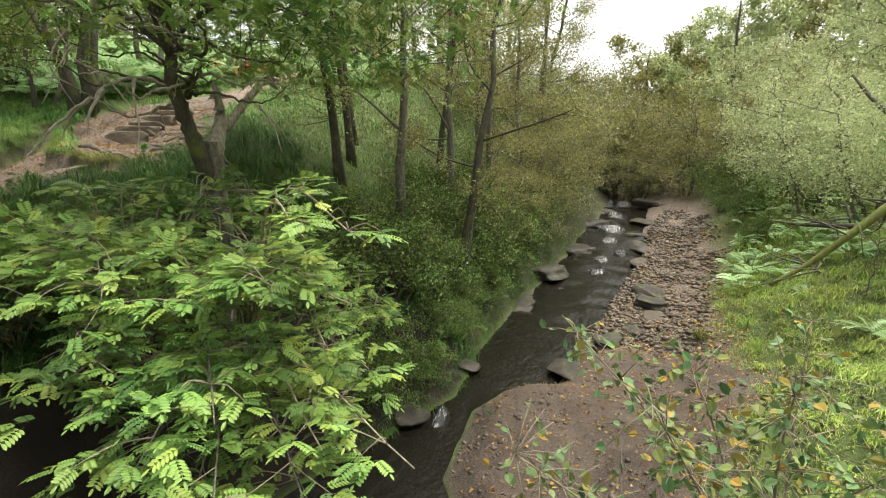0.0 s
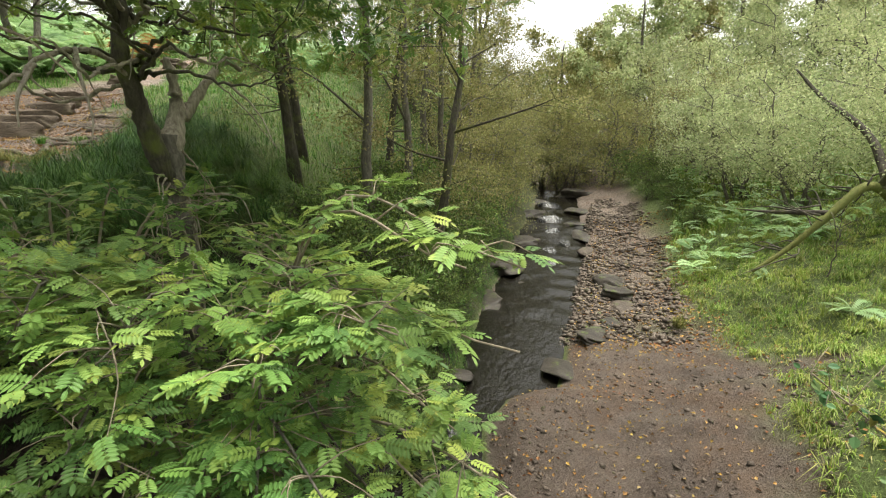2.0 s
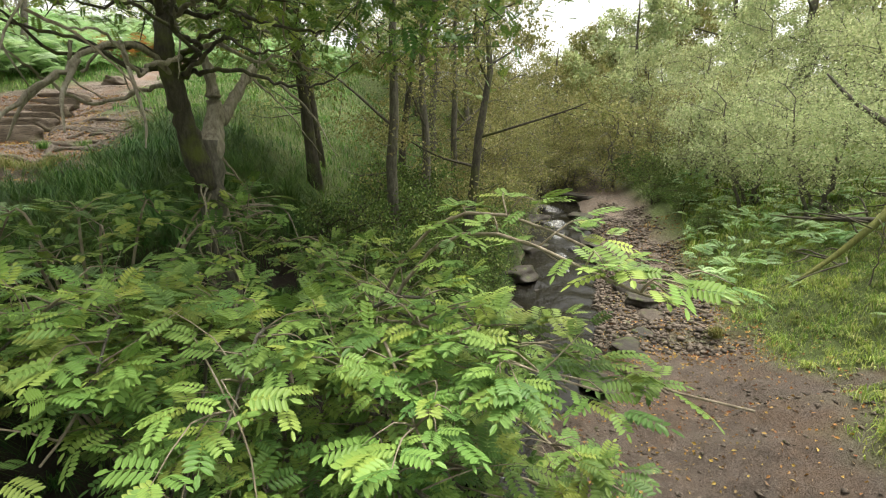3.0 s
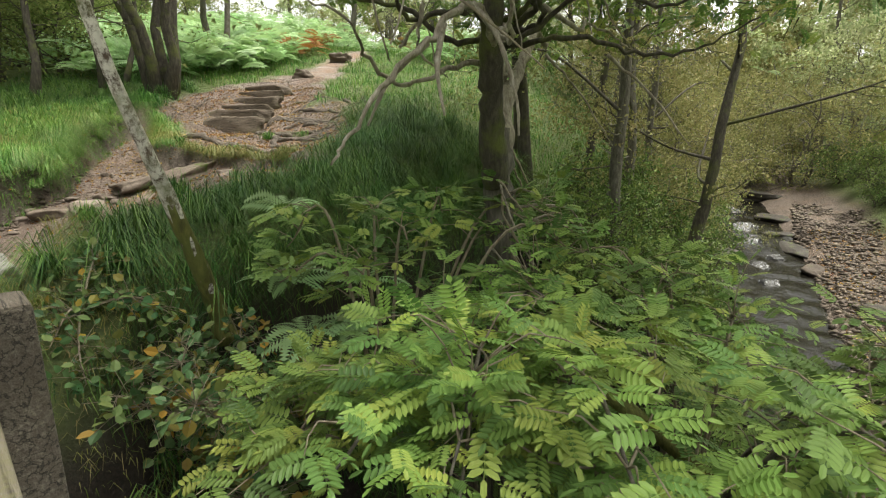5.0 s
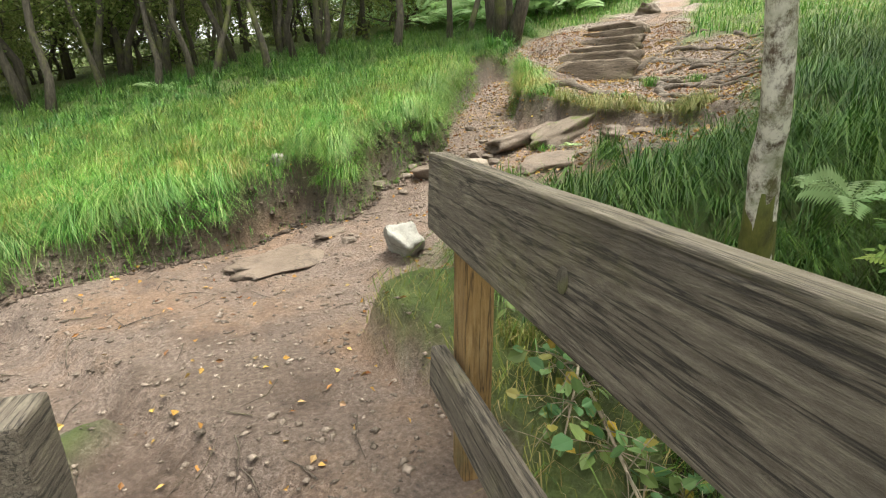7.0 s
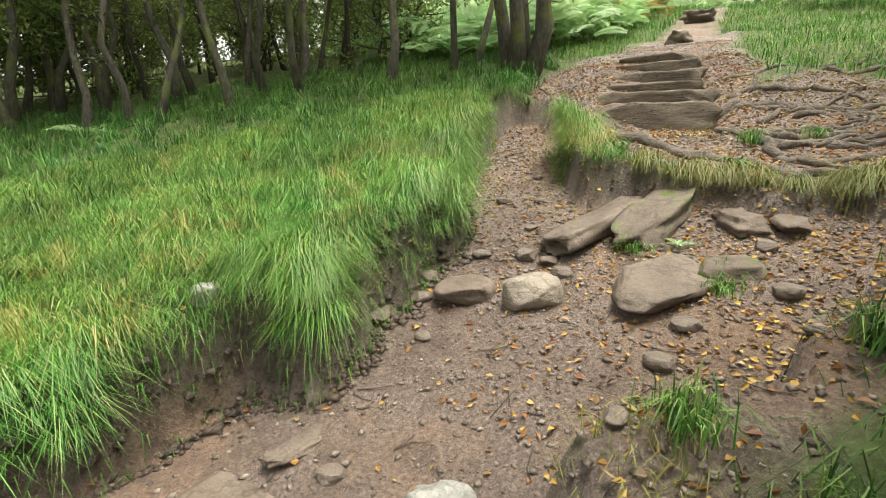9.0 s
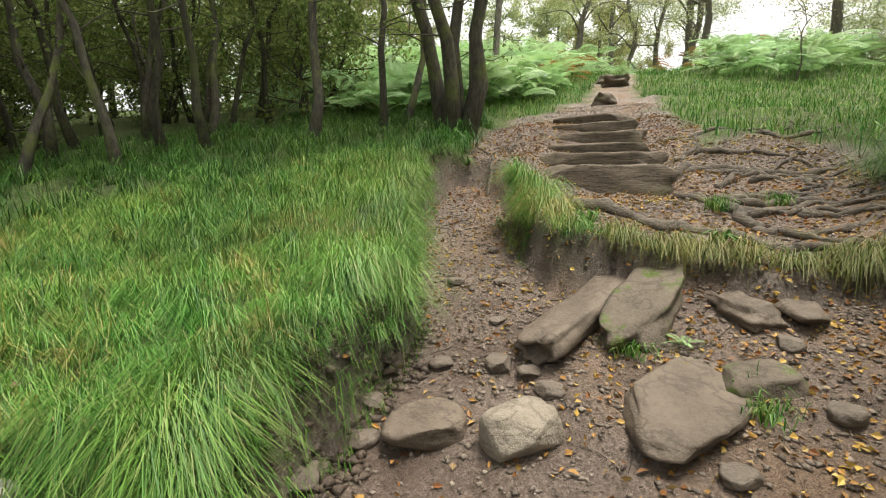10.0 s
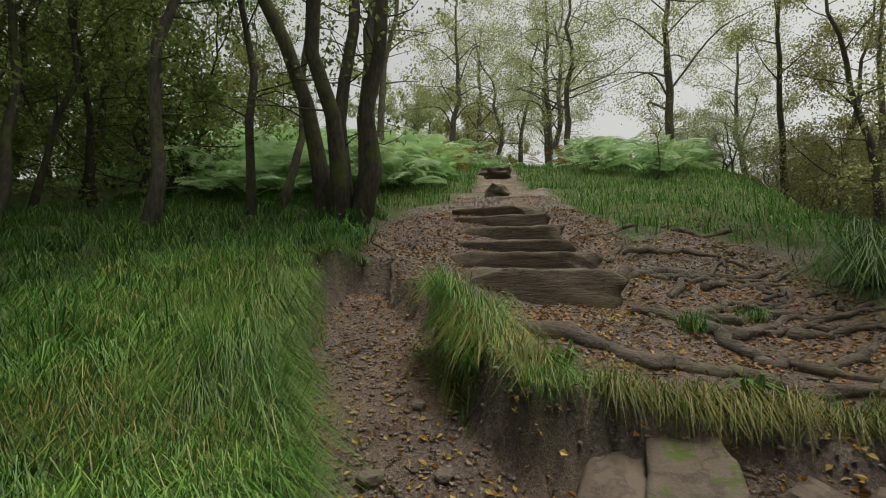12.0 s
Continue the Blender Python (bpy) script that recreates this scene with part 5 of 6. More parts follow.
rowan(4.6, 1.9, limb_fan(4.6, 1.9, ((3.9, 1.5, -0.3, 40, 0.5), (4.4, 1.1, -0.9, 35, 0.5), (5.0, 1.5, -1.0, 30, 0.5), (3.6, 2.2, 0.2, 40, 0.5), (4.4, 2.6, 0.1, 35, 0.5), (5.5, 2.3, -0.7, 30, 0.5), (3.4, 1.7, 0.1, 40, 0.5), (4.1, 3.1, 0.4, 30, 0.5))), 703)

rowan(2.9, 4.1, limb_fan(2.9, 4.1, ((2.2, 4.5, 0.35, 22, 0.4), (2.6, 4.9, 0.5, 20, 0.4), (3.2, 4.4, 0.6, 24, 0.4), (3.6, 4.0, 0.75, 26, 0.45), (2.9, 3.8, 0.5, 26, 0.45), (4.2, 3.1, 0.7, 28, 0.5), (3.8, 2.8, 0.5, 28, 0.5), (4.6, 3.5, 0.6, 24, 0.5), (2.4, 3.9, 0.3, 22, 0.4))), 704)


def broad_sapling(x, y, z, targets, seed, label, leaf=0.065):
    """A thin-stemmed hazel with round, partly yellowed leaves."""
    g = rng_of(seed)
    bush = tagged(new("hazel_sapling"), label, "sapling")
    bush.matrix_world = pose(x, y, z)
    P, D, tw = [], [], []
    for tx, ty, tz, n in targets:
        e = np.array([tx - x, ty - y, tz - z])
        c = curve_points([(0, 0, 0), e * 0.55 + np.array([0, 0, 0.15]) + 0.06 * g.standard_normal(3), e], 12)
        piece("stem", mesh_of("stem", *tube(c, np.linspace(0.009, 0.003, 12), 5), TWIG, True), bush)
        for _ in range(n):
            o = c[int(g.uniform(3, 12))]
            d = unit(g.standard_normal(3) * np.array([1, 1, 0.5]))
            q = o + d * g.uniform(0.04, 0.28)
            tw.append(tube(np.array([o, (o + q) / 2 + np.array([0, 0, 0.01]), q]), (0.003, 0.002, 0.0015), 3))
            for _ in range(2):
                P.append(o + (q - o) * g.uniform(0.5, 1)), D.append(d + 0.8 * g.standard_normal(3))
    tagged(piece("brushwood", mesh_of("brushwood", *joined(tw), TWIG, True), bush), kind="stuff")
    P, D = np.array(P), unit(np.array(D))
    L = leaf * g.uniform(0.65, 1.35, len(P))
    S = unit(np.cross(D, g.standard_normal(D.shape) + np.array([0, 0, 1.5])))
    N = np.cross(S, D)
    t = np.array([(0, 0, 0), (0.3, 0.36, 0.05), (0.7, 0.3, 0.04), (1, 0, -0.06), (0.7, -0.3, 0.04), (0.3, -0.36, 0.05)])
    V = P[:, None] + L[:, None, None] * (t[None, :, 0:1] * D[:, None] + t[None, :, 1:2] * S[:, None] + t[None, :, 2:3] * N[:, None])
    k = np.arange(len(P))[:, None] * 6
    q = np.concatenate([k + np.array([[0, 1, 2, 3]]), k + np.array([[0, 3, 4, 5]])])
    piece("leaves", mesh_of("leaves", V.reshape(-1, 3), q, [], HAZEL_LEAF), bush, "round blue-green leaves, a few turned yellow")
    return bush


broad_sapling(2.6, -3.4, -1.2, ((2.0, -2.5, 0.55, 64), (1.6, -2.9, 0.5, 70), (1.9, -3.3, 0.6, 80), (2.5, -2.9, 0.35, 66), (2.3, -3.8, 0.75, 66), (3.0, -3.4, 0.5, 60), (2.6, -2.3, 0.3, 46), (1.5, -2.45, 0.2, 64), (1.5, -3.3, 0.3, 64), (2.9, -4.1, 0.8, 56), (2.1, -2.9, 0.2, 60), (2.0, -3.6, 0.3, 60), (1.7, -2.6, 0.0, 50)), 720, "thin hazel sapling with round leaves, some yellow", 0.046)
broad_sapling(1.6, 4.1, gz(1.6, 4.1), ((1.1, 3.7, 0.15, 110), (1.3, 4.2, 0.15, 120), (1.6, 3.6, 0.0, 110), (1.9, 4.3, 0.05, 90), (1.5, 4.6, 0.1, 90), (1.15, 3.2, -0.15, 100), (1.0, 4.3, 0.05, 100), (1.9, 3.7, -0.1, 100), (2.2, 4.1, 0.0, 80), (2.0, 4.7, 0.1, 80), (1.2, 4.8, 0.05, 70)), 721, "low bramble-like shrub with round dark leaves")


broad_sapling(1.25, 5.4, gz(1.25, 5.4), ((0.95, 5.1, 0.1, 40), (1.2, 5.9, 0.25, 40), (1.6, 5.3, 0.2, 50), (1.5, 5.8, 0.3, 40), (1.0, 4.7, 0.0, 40), (1.7, 4.9, 0.1, 46)), 722, "trailing bramble with dark leaves under the rail")


# ---- trees ----
def grow(seed, height, r0, lean=(0.0, 0.0), first=0.35, limbs=9, reach=2.0, leaves=4000, leaf=0.075, droop=0.0, sway=0.25, stems=1, up=0.6, bare=6):
    """A tree's meshes: trunks, limbs, twigs with leaves. Local, base at the origin."""
    g = rng_of(seed)
    trunks, arms, twigs, tips = [], [], [], []
    for s in range(stems):
        a = 2 * np.pi * s / stems + g.uniform(0, 0.8)
        out = 0.0 if stems == 1 else g.uniform(0.10, 0.26)
        h = height * g.uniform(0.82, 1.0) if stems > 1 else height
        n = 13
        u = np.linspace(0, 1, n)
        w = np.cumsum(g.standard_normal((n, 2)), 0) * sway / n ** 0.5 * 0.6
        w -= w[0]
        p = np.stack([u * h * (lean[0] + out * math.cos(a)) + w[:, 0] + 0.16 * (stems > 1) * math.cos(a), u * h * (lean[1] + out * math.sin(a)) + w[:, 1] + 0.16 * (stems > 1) * math.sin(a), u * h - 0.25 * (u == 0)], 1)
        rad = r0 * (1 - 0.82 * u ** 0.9)
        rad[0] *= 1.55
        rad[1] *= 1.1
        trunks.append(tube(p, rad, 10, 0.05, seed + s))
        for k in range(limbs):
            t = first + (0.97 - first) * (k + g.uniform(0, 1)) / limbs
            o = np.array([np.interp(t, u, p[:, c]) for c in range(3)])
            az = k * 2.4 + g.uniform(-0.5, 0.5)
            ln = reach * (1.1 - 0.65 * t) * g.uniform(0.7, 1.25)
            d = np.array([math.cos(az), math.sin(az), up * g.uniform(0.4, 1.3)])
            e = o + d * ln + np.array([0, 0, -droop * ln])
            c = curve_points([o, o + d * ln * 0.5 + 0.12 * ln * g.standard_normal(3), e], 9)
            arms.append(tube(c, np.linspace(max(0.012, 0.38 * np.interp(t, u, rad)), 0.006, 9), 6, 0.04, seed + k))
            for j in range(5):
                q = c[int(g.integers(3, 9))]
                f = unit(g.standard_normal(3) + 0.4 * d + np.array([0, 0, 0.15 - droop]))
                z = q + f * ln * g.uniform(0.25, 0.5)
                twigs.append(tube(curve_points([q, (q + z) / 2 + 0.05 * g.standard_normal(3), z], 4), np.linspace(0.009, 0.003, 4), 3))
                tips += [q + (z - q) * v for v in (0.4, 0.7, 1.0)]
        for k in range(bare):
            t = g.uniform(0.12, max(first, 0.3))
            o = np.array([np.interp(t, u, p[:, c]) for c in range(3)])
            d = unit(g.standard_normal(3) * np.array([1, 1, 0.3]) + np.array([0, 0, 0.25]))
            ln = g.uniform(0.4, 1.3)
            z = o + d * ln
            twigs.append(tube(curve_points([o, (o + z) / 2 + 0.1 * g.standard_normal(3), z], 5), np.linspace(0.014, 0.003, 5), 4))
            if g.uniform() < 0.6:
                tips += [o + (z - o) * 0.8, z]
    tips = np.array(tips)
    i = g.integers(0, len(tips), leaves)
    r = 0.10 + 0.035 * reach
    P = tips[i] + g.standard_normal((leaves, 3)) * r * np.array([1, 1, 0.75])
    D = g.standard_normal((leaves, 3)) + np.array([0, 0, -0.5])
    return trunks, arms, twigs, leaf_cards(P, D, leaf * g.uniform(0.7, 1.3, leaves), leaf * 0.62 * g.uniform(0.7, 1.3, leaves), seed + 9)


def tree(name, label, category, bark, leaf_mat, group="", split=True, **kw):
    trunks, arms, twigs, crown = grow(**kw)
    ob = tagged(new(name), label, category, group)
    for t in trunks:
        piece("trunk", mesh_of("trunk", *t, bark, True), ob)
    if split:
        for a in arms:
            piece("limb", mesh_of("limb", *a, bark, True), ob)
    else:
        twigs = twigs + arms
    tagged(piece("brushwood", mesh_of("brushwood", *joined(twigs), bark, True), ob), kind="stuff")
    piece("crown", mesh_of("crown", *crown, leaf_mat), ob, "airy crown of small leaves")
    return ob


def stand(ob, x, y, turn=0.0, size=1.0, sink=0.05):
    ob.matrix_world = pose(x, y, gz(x, y) - sink, 0, 0, turn) @ Matrix.Diagonal((size, size, size, 1))
    return ob


def again(ob, x, y, turn, size=1.0, sink=0.05, z=None):
    c = copy_thing(ob, pose(x, y, (gz(x, y) if z is None else z) - sink, 0, 0, turn))
    c.scale = (size, size, size)
    return c


# the wood beside the path: slim dark stems under a closed canopy
WOOD_LABEL = "slim dark mossy-barked tree of the wood"
wood = [tree("wood_tree", WOOD_LABEL, "tree", BARK_DARK, WOOD_LEAF, "trees of the wood", False, seed=801, height=9.5, r0=0.08, sway=0.9, lean=(0.05, 0.02), first=0.42, limbs=12, reach=2.3, leaves=3300, leaf=0.085),
        tree("wood_tree", WOOD_LABEL, "tree", BARK_DARK, WOOD_LEAF, "trees of the wood", False, seed=802, height=8.5, r0=0.066, lean=(-0.08, 0.04), first=0.4, limbs=12, reach=2.1, leaves=3100, leaf=0.085, sway=1.0),
        tree("wood_tree", "forked slim dark tree of the wood", "tree", BARK_DARK, WOOD_LEAF, "trees of the wood", False, seed=803, height=8.8, r0=0.062, lean=(0.0, 0.0), first=0.4, limbs=8, reach=2.0, leaves=3400, leaf=0.085, stems=2, sway=1.0),
        tree("wood_tree", "leaning slim dark tree of the wood", "tree", BARK_DARK, WOOD_LEAF, "trees of the wood", False, seed=804, height=7.5, r0=0.06, lean=(0.16, -0.05), first=0.34, limbs=12, reach=1.8, leaves=3000, leaf=0.08, sway=0.6)]
stand(wood[0], 3.8, 14.2, 20)
stand(wood[1], 4.4, 17.9, 80)
stand(wood[2], 5.3, 14.3, 160)
stand(wood[3], 2.6, 15.3, 250)
clump = tree("multi_stemmed_tree", "clump of dark mossy stems rising from one base", "tree", BARK_DARK, WOOD_LEAF, seed=806, height=9.5, r0=0.12, first=0.45, limbs=7, reach=2.2, leaves=6000, leaf=0.085, stems=5, sway=0.7)
stand(clump, 5.95, 13.35, 30)
fork = tree("forked_tree", "slim grey tree forking low beside the bracken", "tree", BARK_GREY, BIRCH_LEAF, seed=807, height=9.0, r0=0.11, lean=(0.05, -0.08), first=0.3, limbs=9, reach=2.2, leaves=3500, leaf=0.085, stems=2, sway=0.5)
stand(fork, 9.3, 16.6, 0)
WOODS = ((-0.7, 15.6), (0.6, 16.9), (2.3, 19.2), (3.4, 17.4), (-2.4, 15.0), (-3.2, 17.0), (-1.5, 18.6), (1.4, 14.9), (-4.6, 15.6), (-6.2, 17.2), (-0.2, 21), (1.8, 22), (-3, 21), (4, 23),
         (-6, 21), (-9, 18), (-8, 14.5), (-11, 21), (0.2, 18.9), (2.9, 16.6), (-1.8, 16.8), (-4.5, 19), (-12, 16), (12.5, 27), (2, 26), (-3, 26), (6, 28), (-8, 27), (13, 32), (17, 31), (-13, 28), (22, 35), (-10.5, 12.5), (-14, 12),
         (0.1, 15.2), (-1.6, 15.9), (1.0, 18.0), (2.0, 17.6), (-0.6, 17.6), (3.1, 18.6), (-2.9, 15.9), (-3.9, 16.4), (-5.4, 16.2), (-2.3, 19.6), (4.6, 19.4), (1.5, 20.3), (3.5, 20.6), (-5.0, 20.2), (-7.2, 18.8), (2.1, 15.9))
for i, (x, y) in enumerate(WOODS):
    g = rng_of(900 + i)
    c = again(wood[i % 4], x, y, 0, g.uniform(0.8, 1.2))
    c.rotation_euler = (radians(g.uniform(-7, 7)), radians(g.uniform(-7, 7)), g.uniform(0, 6.28))

under = tree("undergrowth_bush", "dark leafy undergrowth bush in the wood", "bush", BARK_DARK, WOOD_LEAF, "undergrowth of the wood", False, seed=811, height=3.8, r0=0.04, first=0.08, limbs=9, reach=1.7, leaves=9000, leaf=0.09, stems=4, sway=0.6, up=0.4, bare=2)
stand(under, 1.5, 24, 0)
for i, (x, y) in enumerate(((-2, 23), (-5, 24), (4.5, 25.5), (-8.5, 23), (-12, 24), (7.5, 27), (-6, 28), (1, 28), (11, 30), (-15, 19), (-16, 14), (-14, 9.5), (-17, 24), (-9, 19.5), (-1.5, 20), (2.8, 21), (-4, 17.6), (15, 34), (20, 36), (-20, 11), (-6.5, 14), (5.5, 18), (-0.5, 22.5), (3.2, 23.2), (-3.6, 20.8), (5.8, 21.5), (-7.0, 20.5), (-10, 16.5), (-8, 17.5))):
    again(under, x, y, i * 77, 0.8 + 0.5 * ((i * 37) % 10) / 10)

# the birch beside the bridge rail
BIRCH_LINE = ((2.16, 5.2, -0.25), (2.1, 5.2, 0.05), (1.94, 5.14, 0.5), (1.76, 5.08, 1.0), (1.65, 5.02, 1.25), (1.45, 4.98, 1.83), (1.32, 4.98, 2.5), (1.25, 5.1, 4.0), (1.4, 5.2, 6.5))


def birch_by_rail():
    ob = tagged(new("birch_tree"), "slender leaning birch with flaking bark and mossy foot", "tree")
    b = np.array([*BIRCH_LINE[0][:2], gz(*BIRCH_LINE[0][:2])])
    ob.matrix_world = pose(*b)
    path = curve_points(np.array(BIRCH_LINE) - b, 40)
    piece("trunk", mesh_of("trunk", *tube(path, np.interp(np.linspace(0, 1, 40), (0, 0.08, 0.3, 1), (0.10, 0.068, 0.054, 0.02)), 14, 0.035, 5), BARK, True), ob)
    foot = tube(path[:15], np.interp(np.linspace(0, 0.36, 15), (0, 0.08, 0.3, 0.36), (0.109, 0.077, 0.058, 0.048)), 14, 0.06, 6)
    piece("moss", mesh_of("moss", *foot, MOSSY, True), ob, "yellow-green moss on the foot of the trunk")
    g = rng_of(77)
    tips, tw = [], []
    for k in range(12):
        o = path[int(29 + k * 0.9)]
        a = k * 2.4
        e = o + np.array([math.cos(a), math.sin(a), 0.5]) * g.uniform(0.8, 1.6)
        c = curve_points([o, (o + e) / 2 + 0.1 * g.standard_normal(3) + np.array([0, 0, 0.1]), e - np.array([0, 0, 0.3])], 8)
        piece("limb", mesh_of("limb", *tube(c, np.linspace(0.016, 0.004, 8), 5), BARK_GREY, True), ob)
        tips += list(c[3:])
    tips = np.array(tips)
    P = tips[g.integers(0, len(tips), 3000)] + 0.25 * g.standard_normal((3000, 3))
    piece("crown", mesh_of("crown", *leaf_cards(P, g.standard_normal((3000, 3)), 0.055, 0.04, 7), BIRCH_LEAF), ob, "thin crown of small birch leaves")
    return ob


MOSSY = bark_material("mossy_bark", (0.05, 0.05, 0.015), (0.11, 0.115, 0.025), (0.20, 0.19, 0.05), 0.0, 0.6)
birch_by_rail()


# the old rowan with a bare, bleached snag
def snag_tree():
    ob = tagged(new("dead_tree"), "old gnarled tree with a bleached broken snag and bare hooked limbs", "tree")
    b = np.array([3.95, 3.6, gz(3.95, 3.6)])
    ob.matrix_world = pose(*b)

    def limb(name, pts, r0, r1, mat, seed, label="", sides=10, parent=ob, bend=0.03):
        g = rng_of(seed)
        p = curve_points(np.array(pts, float) - b, 5 * len(pts))
        p[1:-1] += bend * r0 * 8 * 0.12 * g.standard_normal((len(p) - 2, 3))
        return piece(name, mesh_of(name, *tube(p, np.linspace(r0, r1, len(p)) * (1 + 0.10 * g.standard_normal(len(p))), sides, 0.06, seed), mat, True), parent, label)

    z0 = b[2] - 0.2
    limb("trunk", ((3.9, 3.55, z0), (4.02, 3.6, 0.0), (3.9, 3.58, 0.55), (3.96, 3.64, 1.1), (3.98, 3.66, 1.5)), 0.155, 0.12, BARK_GREY, 1, bend=0.10)
    limb("trunk", ((4.1, 3.7, z0), (4.12, 3.66, 0.3), (4.05, 3.68, 0.9), (4.12, 3.72, 1.5)), 0.11, 0.08, DEADWOOD, 11, "bleached rib of bare wood", bend=0.08)
    limb("snag", ((3.98, 3.66, 1.3), (4.2, 3.75, 1.75), (4.22, 3.78, 2.1), (4.17, 3.8, 2.38)), 0.13, 0.035, DEADWOOD, 2, "bleached broken snag")
    limb("limb", ((4.28, 3.76, 1.7), (4.5, 3.77, 1.95), (4.8, 3.8, 2.25), (5.08, 3.82, 2.47), (5.3, 3.8, 2.4)), 0.075, 0.03, DEADWOOD, 3)
    stem = limb("trunk", ((3.85, 3.6, 1.0), (3.66, 3.55, 1.5), (3.5, 3.48, 1.9), (3.35, 3.4, 2.3), (3.42, 3.42, 2.8), (3.3, 3.4, 3.5), (3.5, 3.5, 4.4)), 0.115, 0.04, BARK_DARK, 4)
    limb("limb", ((3.42, 3.42, 2.05), (3.05, 3.3, 2.22), (2.7, 3.25, 2.15), (2.35, 3.25, 1.9), (2.05, 3.35, 1.62), (1.88, 3.4, 1.4), (1.75, 3.41, 1.25)), 0.030, 0.006, DEADWOOD, 5, "bare hooked dead limb", bend=0.5)
    limb("limb", ((2.5, 3.25, 2.02), (2.3, 3.15, 1.75), (2.22, 3.05, 1.5)), 0.022, 0.006, DEADWOOD, 6)
    limb("limb", ((2.35, 3.25, 1.9), (2.2, 3.4, 1.7), (2.12, 3.5, 1.45)), 0.022, 0.006, DEADWOOD, 7)
    limb("limb", ((2.85, 3.26, 2.2), (2.7, 3.0, 1.95), (2.66, 2.85, 1.6), (2.6, 2.8, 1.4)), 0.02, 0.005, DEADWOOD, 8)
    for i, e in enumerate(((2.4, 2.5, 3.4), (2.2, 4.2, 3.3), (4.6, 2.8, 3.6), (4.8, 4.4, 3.8), (3.0, 2.2, 4.0), (2.0, 3.2, 2.9), (5.4, 3.2, 3.0), (2.6, 1.9, 2.9), (1.9, 2.4, 2.7), (3.8, 1.8, 3.2))):
        o = (3.38, 3.42, 2.5 + 0.12 * i)
        limb("limb", (o, ((o[0] + e[0]) / 2, (o[1] + e[1]) / 2, (o[2] + e[2]) / 2 + 0.15), e), 0.04, 0.008, BARK_DARK, 20 + i, bend=0.1)
    g = rng_of(58)
    for i in range(18):
        p = np.array((3.6, 3.5, g.uniform(1.9, 3.0)))
        a = g.uniform(2.2, 5.4)
        pts = [p]
        for _ in range(5):
            a += 0.55 * g.standard_normal()
            pts.append(pts[-1] + np.array((0.36 * math.cos(a), 0.36 * math.sin(a), g.uniform(-0.16, 0.22))))
        limb("limb", pts, 0.026, 0.005, BARK_DARK if i % 3 else DEADWOOD, 300 + i, sides=7, bend=0.4)
    g = rng_of(54)
    for i in range(34):
        o = np.array((g.uniform(2.3, 5.2), g.uniform(2.7, 4.2), g.uniform(1.9, 3.0)))
        if i < 14:
            o = np.array((3.95, 3.6, g.uniform(0.3, 1.5)))
        e = o + np.array((g.uniform(-0.7, 0.7), g.uniform(-0.9, 0.0), g.uniform(-0.9, 0.25)))
        m = (o + e) / 2 + np.array((0, 0, 0.15)) + 0.1 * g.standard_normal(3)
        limb("limb", (o, m, e), 0.016, 0.004, DEADWOOD if i % 3 else TWIG, 200 + i, sides=6, bend=0.3)
    g = rng_of(55)
    P, D, tw = [], [], []
    # crown leaves, thickened and widened beyond view to block light from the hollow
    for i in range(1250):
        e = np.array((g.uniform(1.2, 7.6), g.uniform(-0.4, 6.6), g.uniform(2.75, 5.2)))
        if e[2] < 3.4 and (e[1] > 5.0 or e[0] < 1.7 or e[1] < 1.2) or e[1] > 4.5 and e[0] < 1.8 or e[1] < 0.5 and e[0] < 3.2:
            continue
        q = e + unit(g.standard_normal(3)) * 0.4
        tw.append(tube(curve_points([e - b, (e + q) / 2 - b, q - b], 4), np.linspace(0.009, 0.003, 4), 4))
        for _ in range(9):
            P.append(q - b + 0.16 * g.standard_normal(3)), D.append(g.standard_normal(3) * np.array([1, 1, 0.4]))
    tagged(piece("brushwood", mesh_of("brushwood", *joined(tw), BARK_DARK, True), ob), kind="stuff")
    piece("crown", mesh_of("crown", *compound_leaves(np.array(P), np.array(D), g.uniform(0.7, 1.3, len(P)), ROWAN_LEAF, 57, 0.35, 1.8), ROWAN), ob, "feathery rowan leaves overhead, spread out of view to shade the hollow")
    return ob


snag_tree()


def mossy_limb():
    ob = tagged(new("fallen_limb"), "fallen mossy limb with hanging roots above the water", "fallen branch")
    b = np.array([2.75, 3.15, gz(2.75, 3.15)])
    ob.matrix_world = pose(*b)
    c = curve_points(np.array(((2.6, 3.3, 0.0), (2.95, 2.95, -0.02), (3.2, 2.6, -0.25), (3.4, 2.1, -0.6), (3.6, 1.5, -1.1), (3.75, 1.0, -1.7))) - b, 26)
    piece("stem", mesh_of("stem", *tube(c, np.linspace(0.085, 0.05, 26), 12, 0.06, 4), MOSSY, True), ob)
    g = rng_of(44)
    for i in range(9):
        o = c[int(4 + i * 2)]
        e = o + np.array([g.uniform(-0.5, 0.1), g.uniform(-0.4, 0.1), g.uniform(-0.8, -0.4)])
        piece("root", mesh_of("root", *tube(curve_points([o, (o + e) / 2 + 0.1 * g.standard_normal(3), e], 8), np.linspace(0.025, 0.006, 8), 6, 0.05, i), TWIG, True), ob)
    return ob


mossy_limb()

